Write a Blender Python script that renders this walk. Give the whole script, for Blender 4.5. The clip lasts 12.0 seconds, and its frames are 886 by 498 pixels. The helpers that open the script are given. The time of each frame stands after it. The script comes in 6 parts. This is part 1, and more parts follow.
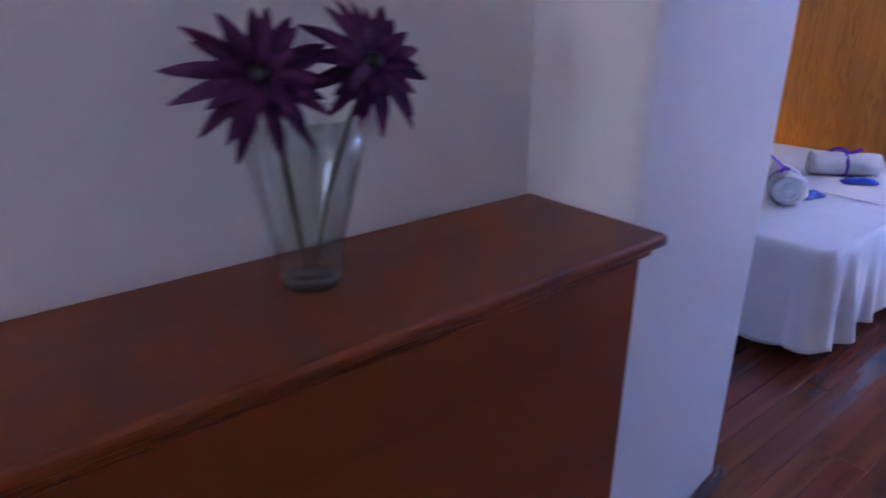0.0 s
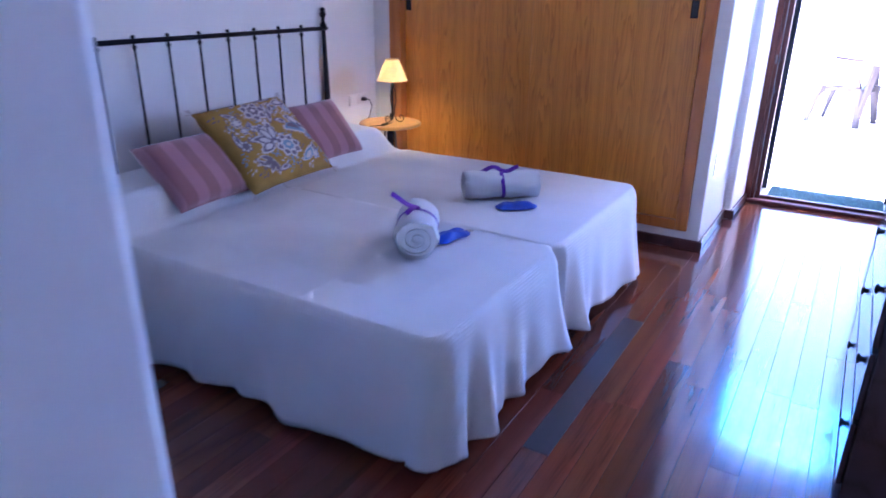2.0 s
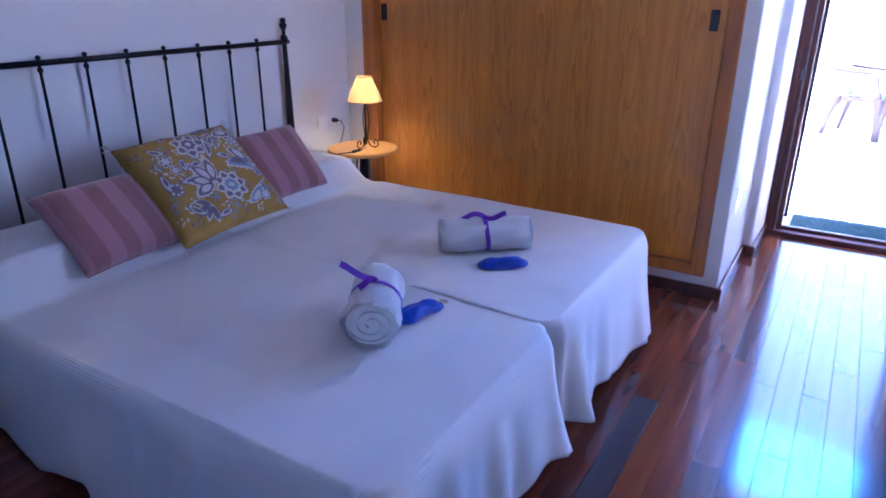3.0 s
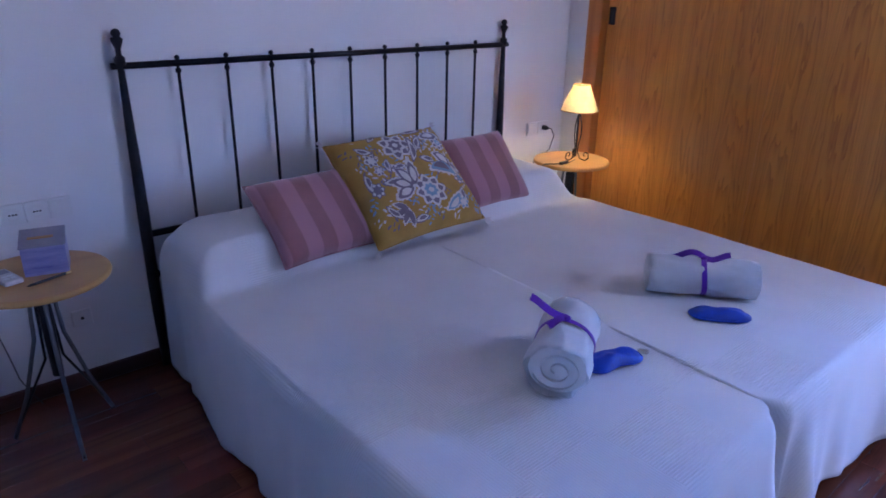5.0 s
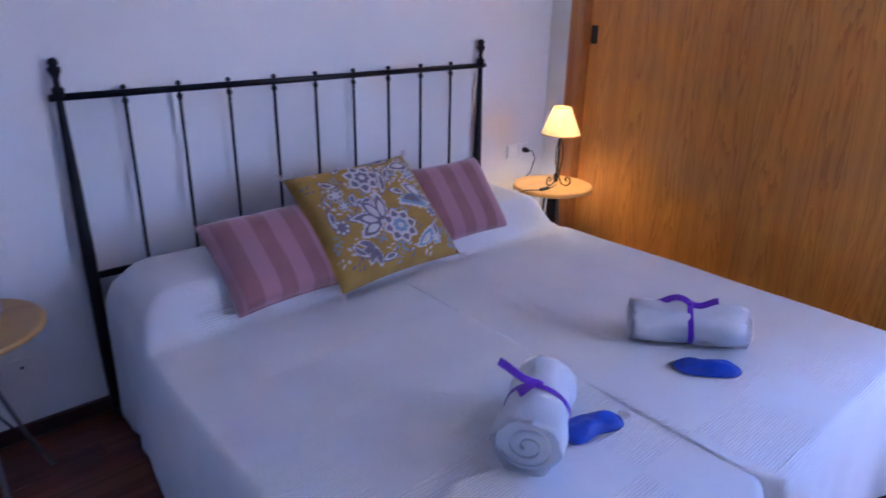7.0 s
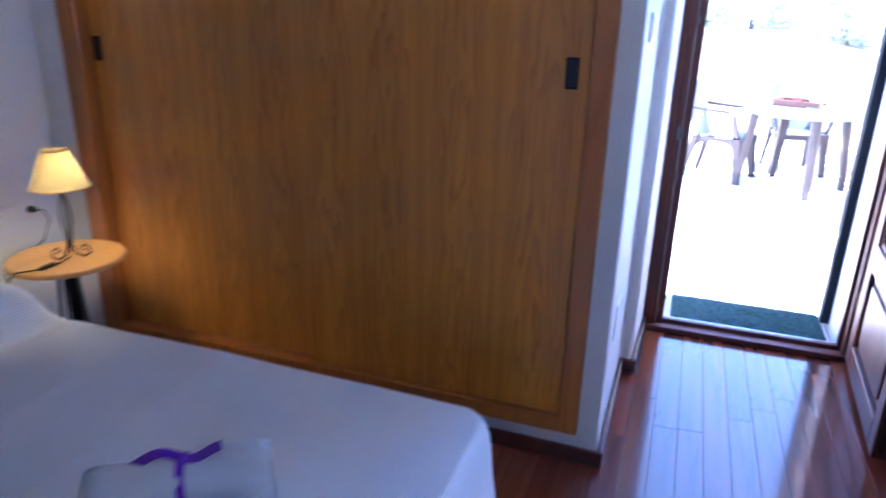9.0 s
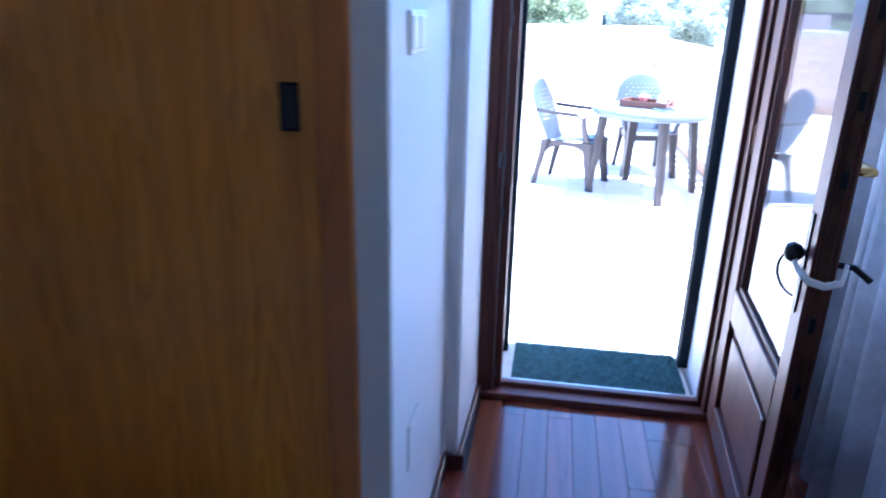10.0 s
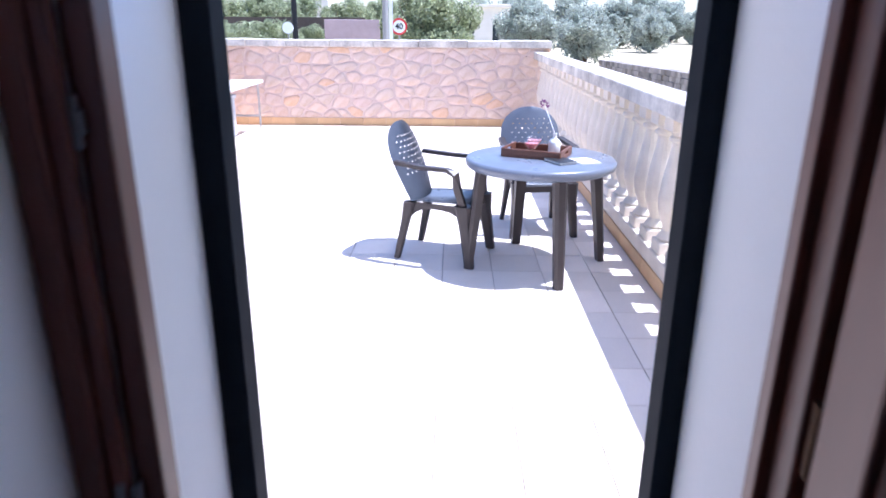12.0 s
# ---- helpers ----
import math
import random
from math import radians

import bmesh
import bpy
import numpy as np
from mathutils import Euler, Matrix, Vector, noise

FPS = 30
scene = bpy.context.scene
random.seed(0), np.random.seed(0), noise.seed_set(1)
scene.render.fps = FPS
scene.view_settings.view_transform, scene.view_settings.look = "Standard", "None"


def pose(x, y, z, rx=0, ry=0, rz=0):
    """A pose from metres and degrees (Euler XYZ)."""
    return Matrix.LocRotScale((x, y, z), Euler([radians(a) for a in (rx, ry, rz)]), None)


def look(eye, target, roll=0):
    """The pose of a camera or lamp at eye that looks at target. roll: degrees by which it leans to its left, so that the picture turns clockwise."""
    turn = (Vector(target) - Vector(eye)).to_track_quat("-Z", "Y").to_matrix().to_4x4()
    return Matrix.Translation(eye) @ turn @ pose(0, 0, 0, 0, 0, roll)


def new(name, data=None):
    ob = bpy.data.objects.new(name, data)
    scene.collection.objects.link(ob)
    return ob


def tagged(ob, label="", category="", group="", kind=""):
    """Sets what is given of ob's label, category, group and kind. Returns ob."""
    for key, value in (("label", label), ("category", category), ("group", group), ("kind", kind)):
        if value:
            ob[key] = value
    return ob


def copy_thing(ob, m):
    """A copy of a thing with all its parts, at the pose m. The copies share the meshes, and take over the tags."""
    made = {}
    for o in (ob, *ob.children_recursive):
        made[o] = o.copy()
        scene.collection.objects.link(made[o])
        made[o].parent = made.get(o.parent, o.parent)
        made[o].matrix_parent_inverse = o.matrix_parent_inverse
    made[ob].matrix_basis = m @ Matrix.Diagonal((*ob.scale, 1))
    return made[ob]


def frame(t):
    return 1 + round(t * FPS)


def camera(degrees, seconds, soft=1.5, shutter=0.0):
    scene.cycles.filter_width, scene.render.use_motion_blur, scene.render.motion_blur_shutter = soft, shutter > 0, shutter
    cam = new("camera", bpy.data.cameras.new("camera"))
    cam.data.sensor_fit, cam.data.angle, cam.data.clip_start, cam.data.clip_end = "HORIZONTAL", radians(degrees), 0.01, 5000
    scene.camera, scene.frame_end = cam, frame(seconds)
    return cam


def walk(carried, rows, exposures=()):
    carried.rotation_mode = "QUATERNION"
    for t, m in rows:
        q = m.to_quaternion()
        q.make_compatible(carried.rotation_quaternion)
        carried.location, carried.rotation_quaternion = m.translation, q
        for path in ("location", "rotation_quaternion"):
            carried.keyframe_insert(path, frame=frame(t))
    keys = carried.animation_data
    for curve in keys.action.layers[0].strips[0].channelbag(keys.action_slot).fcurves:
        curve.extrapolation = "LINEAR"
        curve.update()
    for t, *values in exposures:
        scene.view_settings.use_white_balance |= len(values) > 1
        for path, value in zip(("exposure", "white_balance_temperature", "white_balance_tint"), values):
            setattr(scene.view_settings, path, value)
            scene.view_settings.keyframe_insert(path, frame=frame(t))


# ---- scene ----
cam = camera(67.1, 12.0, soft=1.6, shutter=0.5)
PATH = [
    (0, (-0.005, 0.123, 1.393), (1.191, 1.561, 0.682), 0.6),
    (0.5, (0.252, 0.092, 1.402), (1.536, 1.451, 0.69), 0.0),
    (1, (0.559, 0.093, 1.396), (1.99, 1.288, 0.669), 0.2),
    (1.5, (0.89, 0.085, 1.405), (2.417, 1.145, 0.667), 0.2),
    (2, (1.244, 0.141, 1.406), (2.833, 1.113, 0.676), 0.4),
    (2.5, (1.548, 0.272, 1.404), (3.154, 1.212, 0.673), 0.5),
    (2.7, (1.659, 0.308, 1.415), (3.266, 1.251, 0.688), 0.4),
    (4.3, (1.955, 0.512, 1.457), (3.302, 1.793, 0.72), 0.6),
    (4.5, (1.95, 0.509, 1.445), (3.254, 1.84, 0.719), 0.8),
    (5, (1.946, 0.5, 1.438), (3.168, 1.905, 0.707), 1.0),
    (5.5, (1.964, 0.499, 1.458), (3.147, 1.937, 0.727), 1.1),
    (6, (2.001, 0.523, 1.469), (3.17, 1.973, 0.74), 1.2),
    (6.5, (2.039, 0.561, 1.485), (3.217, 2.004, 0.755), 1.2),
    (6.7, (2.068, 0.579, 1.496), (3.263, 2.01, 0.771), 1.1),
    (8.5, (2.749, 0.653, 1.481), (4.427, 1.502, 0.799), 1.5),
    (9, (3.052, 0.622, 1.464), (4.829, 1.257, 0.799), 1.4),
    (9.5, (3.445, 0.554, 1.485), (5.27, 1.028, 0.82), 1.5),
    (10, (3.872, 0.472, 1.478), (5.734, 0.769, 0.811), 1.2),
    (10.5, (4.305, 0.396, 1.456), (6.184, 0.587, 0.798), 1.0),
    (11, (4.735, 0.332, 1.509), (6.619, 0.454, 0.849), 1.1),
    (11.5, (5.165, 0.26, 1.514), (7.056, 0.308, 0.862), 0.7),
    (12, (5.56, 0.231, 1.565), (7.455, 0.258, 0.926), 0.4),
]
EXPOSURES = [(0, 4.4, 5350, 40), (0.5, 4.75, 5300, 36), (1.0, 4.85, 5100, 33), (1.5, 4.65, 4950, 33), (2.0, 4.45, 4900, 33), (2.7, 4.25, 4850, 33), (4.3, 3.9, 4900, 33), (5.5, 4.2, 5050, 33), (6.7, 4.35, 5100, 34), (8.5, 3.95, 4850, 26), (9.0, 3.65, 4750, 23), (9.5, 3.25, 4650, 19), (10.0, 2.8, 4550, 13), (10.5, 2.4, 4500, 9), (11.0, 2.1, 4700, 10), (11.5, 1.6, 4900, 13), (12.0, 1.0, 5300, 19)]
walk(cam, [(t, look(eye, target, roll)) for t, eye, target, roll in PATH], EXPOSURES)

# ---- light ----
SUN_TO = Vector((-0.01, -0.41, 1.0)).normalized()
world = bpy.data.worlds.new("world")
scene.world = world
world.use_nodes = True
wn = world.node_tree.nodes
sky = wn.new("ShaderNodeTexSky")
sky.sky_type = "NISHITA"
sky.sun_disc = False
sky.sun_elevation = math.asin(SUN_TO.z)
sky.sun_rotation = math.atan2(SUN_TO.x, SUN_TO.y)
wn["Background"].inputs["Strength"].default_value = 0.14
world.node_tree.links.new(sky.outputs[0], wn["Background"].inputs["Color"])


def lamp(name, kind, m, energy, color, **kw):
    data = bpy.data.lights.new(name, kind)
    data.energy, data.color = energy, color
    for key, value in kw.items():
        if key == "size":
            data.size = value
        elif key == "size_y":
            data.shape = "RECTANGLE"
            data.size_y = value
        elif key == "angle":
            data.angle = value
        elif key == "spread":
            data.spread = value
        elif key == "radius":
            data.shadow_soft_size = value
    ob = new(name, data)
    ob.matrix_world = m
    return ob


lamp("sun", "SUN", look(SUN_TO * 20, (0, 0, 0)), 5.0, (1.0, 0.96, 0.9), angle=radians(0.5))
# sky light that falls in through the head of the terrace doorway
lamp("door_skylight", "AREA", look((6.6, 0.23, 1.93), (3.4, 0.8, 1.1)), 1.2, (0.07, 0.39, 1.0), size=0.8, size_y=0.5, spread=radians(105))
# sky light through the curtained window beside the terrace door
lamp("window_skylight", "AREA", look((5.25, -0.93, 1.5), (4.0, 2.2, 0.75)), 0.95, (0.68, 0.69, 1.0), size=1.1, size_y=1.0)
# added warm fill lamp that brightens the hall from an unseen, invented opening
lamp("hall_fill_lamp", "AREA", look((-4.53, -0.1, 1.55), (1.0, 0.2, 1.1)), 0.31, (1.0, 0.72, 0.74), size=0.9, size_y=1.1)


# ---- building helpers ----
def box(bm, x0, x1, y0, y1, z0, z1, bevel=0.0, seg=2, m=None):
    c = Matrix.Translation(((x0 + x1) / 2, (y0 + y1) / 2, (z0 + z1) / 2)) @ Matrix.Diagonal((x1 - x0, y1 - y0, z1 - z0, 1))
    geo = bmesh.ops.create_cube(bm, size=1, matrix=(m @ c) if m else c)["verts"]
    if bevel:
        edges = list({e for v in geo for e in v.link_edges})
        bmesh.ops.bevel(bm, geom=edges, offset=bevel, segments=seg, profile=0.5, affect="EDGES")
    return bm


def loft(bm, rings, closed=True, caps=True):
    rows = [[bm.verts.new(p) for p in ring] for ring in rings]
    n = len(rows[0])
    for a, b in zip(rows, rows[1:]):
        for i in range(n if closed else n - 1):
            j = (i + 1) % n
            bm.faces.new((a[i], a[j], b[j], b[i]))
    if caps and closed:
        bm.faces.new(rows[0][::-1])
        bm.faces.new(rows[-1])
    return bm


def lathe(bm, profile, at=(0, 0, 0), seg=16, caps=True):
    return loft(bm, [[(at[0] + r * math.cos(2 * math.pi * i / seg), at[1] + r * math.sin(2 * math.pi * i / seg), at[2] + z) for i in range(seg)] for r, z in profile], caps=caps)


def tube(bm, pts, radii, seg=8):
    pts = [Vector(p) for p in pts]
    if not isinstance(radii, (list, tuple)):
        radii = [radii] * len(pts)
    rings = []
    side = None
    for i, p in enumerate(pts):
        d = (pts[min(i + 1, len(pts) - 1)] - pts[max(i - 1, 0)]).normalized()
        if side is None:
            side = d.orthogonal().normalized()
        side = (side - d * side.dot(d)).normalized()
        up = d.cross(side)
        rings.append([p + radii[i] * (math.cos(2 * math.pi * k / seg) * side + math.sin(2 * math.pi * k / seg) * up) for k in range(seg)])
    return loft(bm, rings)


def strip(bm, pts, width, normals, thick=0.0015):
    """A flat ribbon along pts, width across normal x direction."""
    pts = [Vector(p) for p in pts]
    rings = []
    for i, p in enumerate(pts):
        d = (pts[min(i + 1, len(pts) - 1)] - pts[max(i - 1, 0)]).normalized()
        n = Vector(normals[i] if isinstance(normals, list) else normals).normalized()
        s = d.cross(n).normalized() * width / 2
        n = s.cross(d).normalized() * thick
        rings.append([p - s, p + s, p + s + n, p - s + n])
    return loft(bm, rings)


def prism(bm, poly, z0, z1):
    return loft(bm, [[(x, y, z0) for x, y in poly], [(x, y, z1) for x, y in poly]])


def mesh_of(name, bm, material, smooth=False):
    bmesh.ops.recalc_face_normals(bm, faces=bm.faces)
    me = bpy.data.meshes.new(name)
    bm.to_mesh(me)
    bm.free()
    me.materials.append(material)
    if smooth:
        me.polygons.foreach_set("use_smooth", [True] * len(me.polygons))
    return me


def part(name, bm, material, parent, label="", smooth=False):
    ob = new(name, mesh_of(name, bm, material, smooth))
    ob.parent = parent
    if label:
        tagged(ob, label)
    return ob


def solid(name, bm, material, label, category, kind="", group="", smooth=False):
    return tagged(new(name, mesh_of(name, bm, material, smooth)), label, category, group, kind)


def thing(name, m, label, category, group="", kind=""):
    ob = new(name)
    ob.matrix_basis = m
    ob.empty_display_size = 0.1
    return tagged(ob, label, category, group, kind)


# ---- materials ----
def material(name, color, rough=0.6, metal=0.0, vary=0.12, scale=6.0, fine=90.0, bump=0.15, stretch=(1, 1, 1), color2=None, piece=0.0, coat=0.0, spec=0.5, rvary=0.08):
    mt = bpy.data.materials.new(name)
    mt.use_nodes = True
    nt = mt.node_tree
    N, L = nt.nodes, nt.links
    p = N["Principled BSDF"]
    co = N.new("ShaderNodeTexCoord")
    mp = N.new("ShaderNodeMapping")
    mp.inputs["Scale"].default_value = stretch
    L.new(co.outputs["Object"], mp.inputs["Vector"])
    n1 = N.new("ShaderNodeTexNoise")
    n1.inputs["Scale"].default_value, n1.inputs["Detail"].default_value = scale, 4
    n2 = N.new("ShaderNodeTexNoise")
    n2.inputs["Scale"].default_value, n2.inputs["Detail"].default_value = fine, 3
    for n in (n1, n2):
        L.new(mp.outputs[0], n.inputs["Vector"])
    ramp = N.new("ShaderNodeMix")
    ramp.data_type = "RGBA"
    c2 = color2 or tuple(c * (1 - 2.2 * vary) for c in color)
    c1 = color if color2 else tuple(min(1, c * (1 + vary)) for c in color)
    ramp.inputs["A"].default_value, ramp.inputs["B"].default_value = (*c1, 1), (*c2, 1)
    add = N.new("ShaderNodeMath")
    add.operation = "MULTIPLY_ADD"
    L.new(n2.outputs["Fac"], add.inputs[0])
    add.inputs[1].default_value = 0.35
    L.new(n1.outputs["Fac"], add.inputs[2])
    mr = N.new("ShaderNodeMapRange")
    mr.inputs["From Min"].default_value, mr.inputs["From Max"].default_value = 0.42, 0.98
    L.new(add.outputs[0], mr.inputs["Value"])
    L.new(mr.outputs[0], ramp.inputs["Factor"])
    col = ramp.outputs["Result"]
    if piece:
        info = N.new("ShaderNodeObjectInfo")
        geo = N.new("ShaderNodeNewGeometry")
        sm = N.new("ShaderNodeMath")
        sm.operation = "ADD"
        L.new(info.outputs["Random"], sm.inputs[0])
        L.new(geo.outputs["Random Per Island"], sm.inputs[1])
        fr = N.new("ShaderNodeMath")
        fr.operation = "FRACT"
        L.new(sm.outputs[0], fr.inputs[0])
        hs = N.new("ShaderNodeHueSaturation")
        v = N.new("ShaderNodeMapRange")
        v.inputs["To Min"].default_value, v.inputs["To Max"].default_value = 1 - piece, 1 + piece
        L.new(fr.outputs[0], v.inputs["Value"])
        L.new(v.outputs[0], hs.inputs["Value"])
        L.new(col, hs.inputs["Color"])
        f7 = N.new("ShaderNodeMath")
        f7.operation = "MULTIPLY_ADD"
        L.new(fr.outputs[0], f7.inputs[0])
        f7.inputs[1].default_value, f7.inputs[2].default_value = 7.31, 0.13
        f8 = N.new("ShaderNodeMath")
        f8.operation = "FRACT"
        L.new(f7.outputs[0], f8.inputs[0])
        hv = N.new("ShaderNodeMapRange")
        hv.inputs["To Min"].default_value, hv.inputs["To Max"].default_value = 0.5 - piece * 0.02, 0.5 + piece * 0.03
        L.new(f8.outputs[0], hv.inputs["Value"])
        L.new(hv.outputs[0], hs.inputs["Hue"])
        col = hs.outputs["Color"]
    L.new(col, p.inputs["Base Color"])
    rr = N.new("ShaderNodeMapRange")
    rr.inputs["To Min"].default_value, rr.inputs["To Max"].default_value = max(0.02, rough - rvary), min(1, rough + rvary)
    L.new(n1.outputs["Fac"], rr.inputs["Value"])
    L.new(rr.outputs[0], p.inputs["Roughness"])
    p.inputs["Metallic"].default_value = metal
    p.inputs["Specular IOR Level"].default_value = spec
    p.inputs["Coat Weight"].default_value = coat
    p.inputs["Coat Roughness"].default_value = 0.1
    if bump:
        b = N.new("ShaderNodeBump")
        b.inputs["Strength"].default_value, b.inputs["Distance"].default_value = bump, 0.004
        L.new(add.outputs[0], b.inputs["Height"])
        L.new(b.outputs[0], p.inputs["Normal"])
    return mt


def wood(name, light, dark, rough, rings=26.0, along="z", across="y", coat=0.0, piece=0.0, stretch_long=0.06):
    """Sawn veneer: cathedral grain that runs along one axis."""
    mt = material(name, light, rough, 0, 0.06, 5, 120, 0.04, stretch=tuple(stretch_long if a == along else 1.0 for a in "xyz"), piece=piece, coat=coat, rvary=0.03)
    N, L = mt.node_tree.nodes, mt.node_tree.links
    p = N["Principled BSDF"]
    old = p.inputs["Base Color"].links[0].from_socket
    co = N.new("ShaderNodeTexCoord")
    mp = N.new("ShaderNodeMapping")
    st = {"x": 1.0, "y": 1.0, "z": 1.0}
    st[along] = stretch_long
    mp.inputs["Scale"].default_value = (st["x"], st["y"], st["z"])
    L.new(co.outputs["Object"], mp.inputs["Vector"])
    nz = N.new("ShaderNodeTexNoise")
    nz.inputs["Scale"].default_value, nz.inputs["Detail"].default_value = 3.2, 2
    L.new(mp.outputs[0], nz.inputs["Vector"])
    ml = N.new("ShaderNodeMath")
    ml.operation = "MULTIPLY"
    ml.inputs[1].default_value = rings
    L.new(nz.outputs["Fac"], ml.inputs[0])
    fr = N.new("ShaderNodeMath")
    fr.operation = "PINGPONG"
    fr.inputs[1].default_value = 1.0
    L.new(ml.outputs[0], fr.inputs[0])
    pw = N.new("ShaderNodeMath")
    pw.operation = "POWER"
    pw.inputs[1].default_value = 2.2
    L.new(fr.outputs[0], pw.inputs[0])
    fib = N.new("ShaderNodeTexNoise")
    fib.inputs["Scale"].default_value, fib.inputs["Detail"].default_value = 160, 2
    L.new(mp.outputs[0], fib.inputs["Vector"])
    sc = N.new("ShaderNodeMath")
    sc.operation = "MULTIPLY"
    L.new(pw.outputs[0], sc.inputs[0])
    L.new(fib.outputs["Fac"], sc.inputs[1])
    mx = N.new("ShaderNodeMix")
    mx.data_type = "RGBA"
    mx.inputs["B"].default_value = (*dark, 1)
    L.new(old, mx.inputs["A"])
    L.new(sc.outputs[0], mx.inputs["Factor"])
    L.new(mx.outputs["Result"], p.inputs["Base Color"])
    return mt


def foliage(name, color, thin, piece=0.3):
    """Leaf that lets part of the light through."""
    mt = material(name, color, 0.5, 0, 0.2, 3, 30, 0.0, piece=piece)
    N, L = mt.node_tree.nodes, mt.node_tree.links
    p = N["Principled BSDF"]
    tr = N.new("ShaderNodeBsdfTranslucent")
    L.new(p.inputs["Base Color"].links[0].from_socket, tr.inputs["Color"])
    mx = N.new("ShaderNodeMixShader")
    mx.inputs[0].default_value = thin
    L.new(p.outputs[0], mx.inputs[1])
    L.new(tr.outputs[0], mx.inputs[2])
    L.new(mx.outputs[0], N["Material Output"].inputs["Surface"])
    return mt


M_WALL = material("wall_paint", (0.78, 0.77, 0.76), 0.75, 0, 0.02, 1.6, 140, 0.12)
M_CEIL = material("ceiling_paint", (0.8, 0.8, 0.79), 0.8, 0, 0.02, 1.2, 120, 0.1)
M_PLANK = wood("parquet", (0.17, 0.043, 0.021), (0.05, 0.0125, 0.0075), 0.2, 22, "x", "y", coat=0.75, piece=0.34)
M_PLANK.node_tree.nodes["Principled BSDF"].inputs["Specular IOR Level"].default_value = 0.25
M_DARKPLANK = wood("dark_parquet", (0.04, 0.027, 0.026), (0.02, 0.014, 0.012), 0.3, 22, "x", "y", coat=0.2)
M_SUBFLOOR = material("floor_gap", (0.03, 0.012, 0.009), 0.6)
M_BASE = wood("skirting_wood", (0.075, 0.024, 0.016), (0.03, 0.01, 0.008), 0.3, 16, "x", "y", coat=0.2)


def veneer(name, light, dark, rough, leaf_w, coat):
    """Flat-sawn pine veneer: upright leaves side by side, each with nested flame-shaped grain."""
    mt = material(name, light, rough, 0, 0.05, 2.2, 140, 0.03, stretch=(1, 1, 0.12), coat=coat, rvary=0.04)
    N, L = mt.node_tree.nodes, mt.node_tree.links
    p = N["Principled BSDF"]
    old = p.inputs["Base Color"].links[0].from_socket

    def m(op, *args):
        n = N.new("ShaderNodeMath")
        n.operation = op
        for i, v in enumerate(args):
            if isinstance(v, (int, float)):
                n.inputs[i].default_value = v
            else:
                L.new(v, n.inputs[i])
        return n.outputs[0]

    co, sep = N.new("ShaderNodeTexCoord"), N.new("ShaderNodeSeparateXYZ")
    L.new(co.outputs["Object"], sep.inputs[0])
    y, z = sep.outputs[1], sep.outputs[2]
    q = m("DIVIDE", y, leaf_w)
    leaf_no = m("FLOOR", q)
    rnd = N.new("ShaderNodeTexWhiteNoise")
    rnd.noise_dimensions = "1D"
    L.new(leaf_no, rnd.inputs["W"])
    comb, mp = N.new("ShaderNodeCombineXYZ"), N.new("ShaderNodeMapping")
    L.new(m("MULTIPLY", rnd.outputs["Value"], 37.0), comb.inputs[0])
    L.new(y, comb.inputs[1])
    L.new(z, comb.inputs[2])
    mp.inputs["Scale"].default_value = (1, 9, 1.0)
    L.new(comb.outputs[0], mp.inputs["Vector"])
    wob = N.new("ShaderNodeTexNoise")
    wob.inputs["Scale"].default_value, wob.inputs["Detail"].default_value = 1.5, 3
    L.new(mp.outputs[0], wob.inputs["Vector"])
    u = m("SUBTRACT", m("FRACT", q), m("MULTIPLY_ADD", rnd.outputs["Value"], 0.3, 0.35))
    arch = m("MULTIPLY", m("MULTIPLY", u, u), 13.0)
    up = m("MULTIPLY", m("ADD", z, m("MULTIPLY", rnd.outputs["Value"], 1.7)), 0.75)
    rings = m("ADD", m("ADD", arch, up), m("MULTIPLY", wob.outputs["Fac"], 3.4))
    saw = m("FRACT", m("MULTIPLY", rings, 2.1))
    line = m("POWER", saw, 2.6)
    broad = m("MULTIPLY_ADD", m("SINE", m("MULTIPLY", rings, 1.9)), 0.3, 0.5)
    edge = m("MULTIPLY", m("GREATER_THAN", m("ABSOLUTE", m("SUBTRACT", m("FRACT", q), 0.5)), 0.494), 0.35)
    mp2, fib = N.new("ShaderNodeMapping"), N.new("ShaderNodeTexNoise")
    mp2.inputs["Scale"].default_value = (1, 1, 0.03)
    L.new(co.outputs["Object"], mp2.inputs["Vector"])
    fib.inputs["Scale"].default_value, fib.inputs["Detail"].default_value = 210, 2
    L.new(mp2.outputs[0], fib.inputs["Vector"])
    fac = m("MULTIPLY", m("ADD", m("MULTIPLY", line, 0.78), m("ADD", m("MULTIPLY", broad, 0.5), edge)), m("MULTIPLY_ADD", fib.outputs["Fac"], 0.9, 0.35))
    mx = N.new("ShaderNodeMix")
    mx.data_type = "RGBA"
    mx.inputs["B"].default_value = (*dark, 1)
    L.new(old, mx.inputs["A"])
    L.new(fac, mx.inputs["Factor"])
    L.new(mx.outputs["Result"], p.inputs["Base Color"])
    return mt


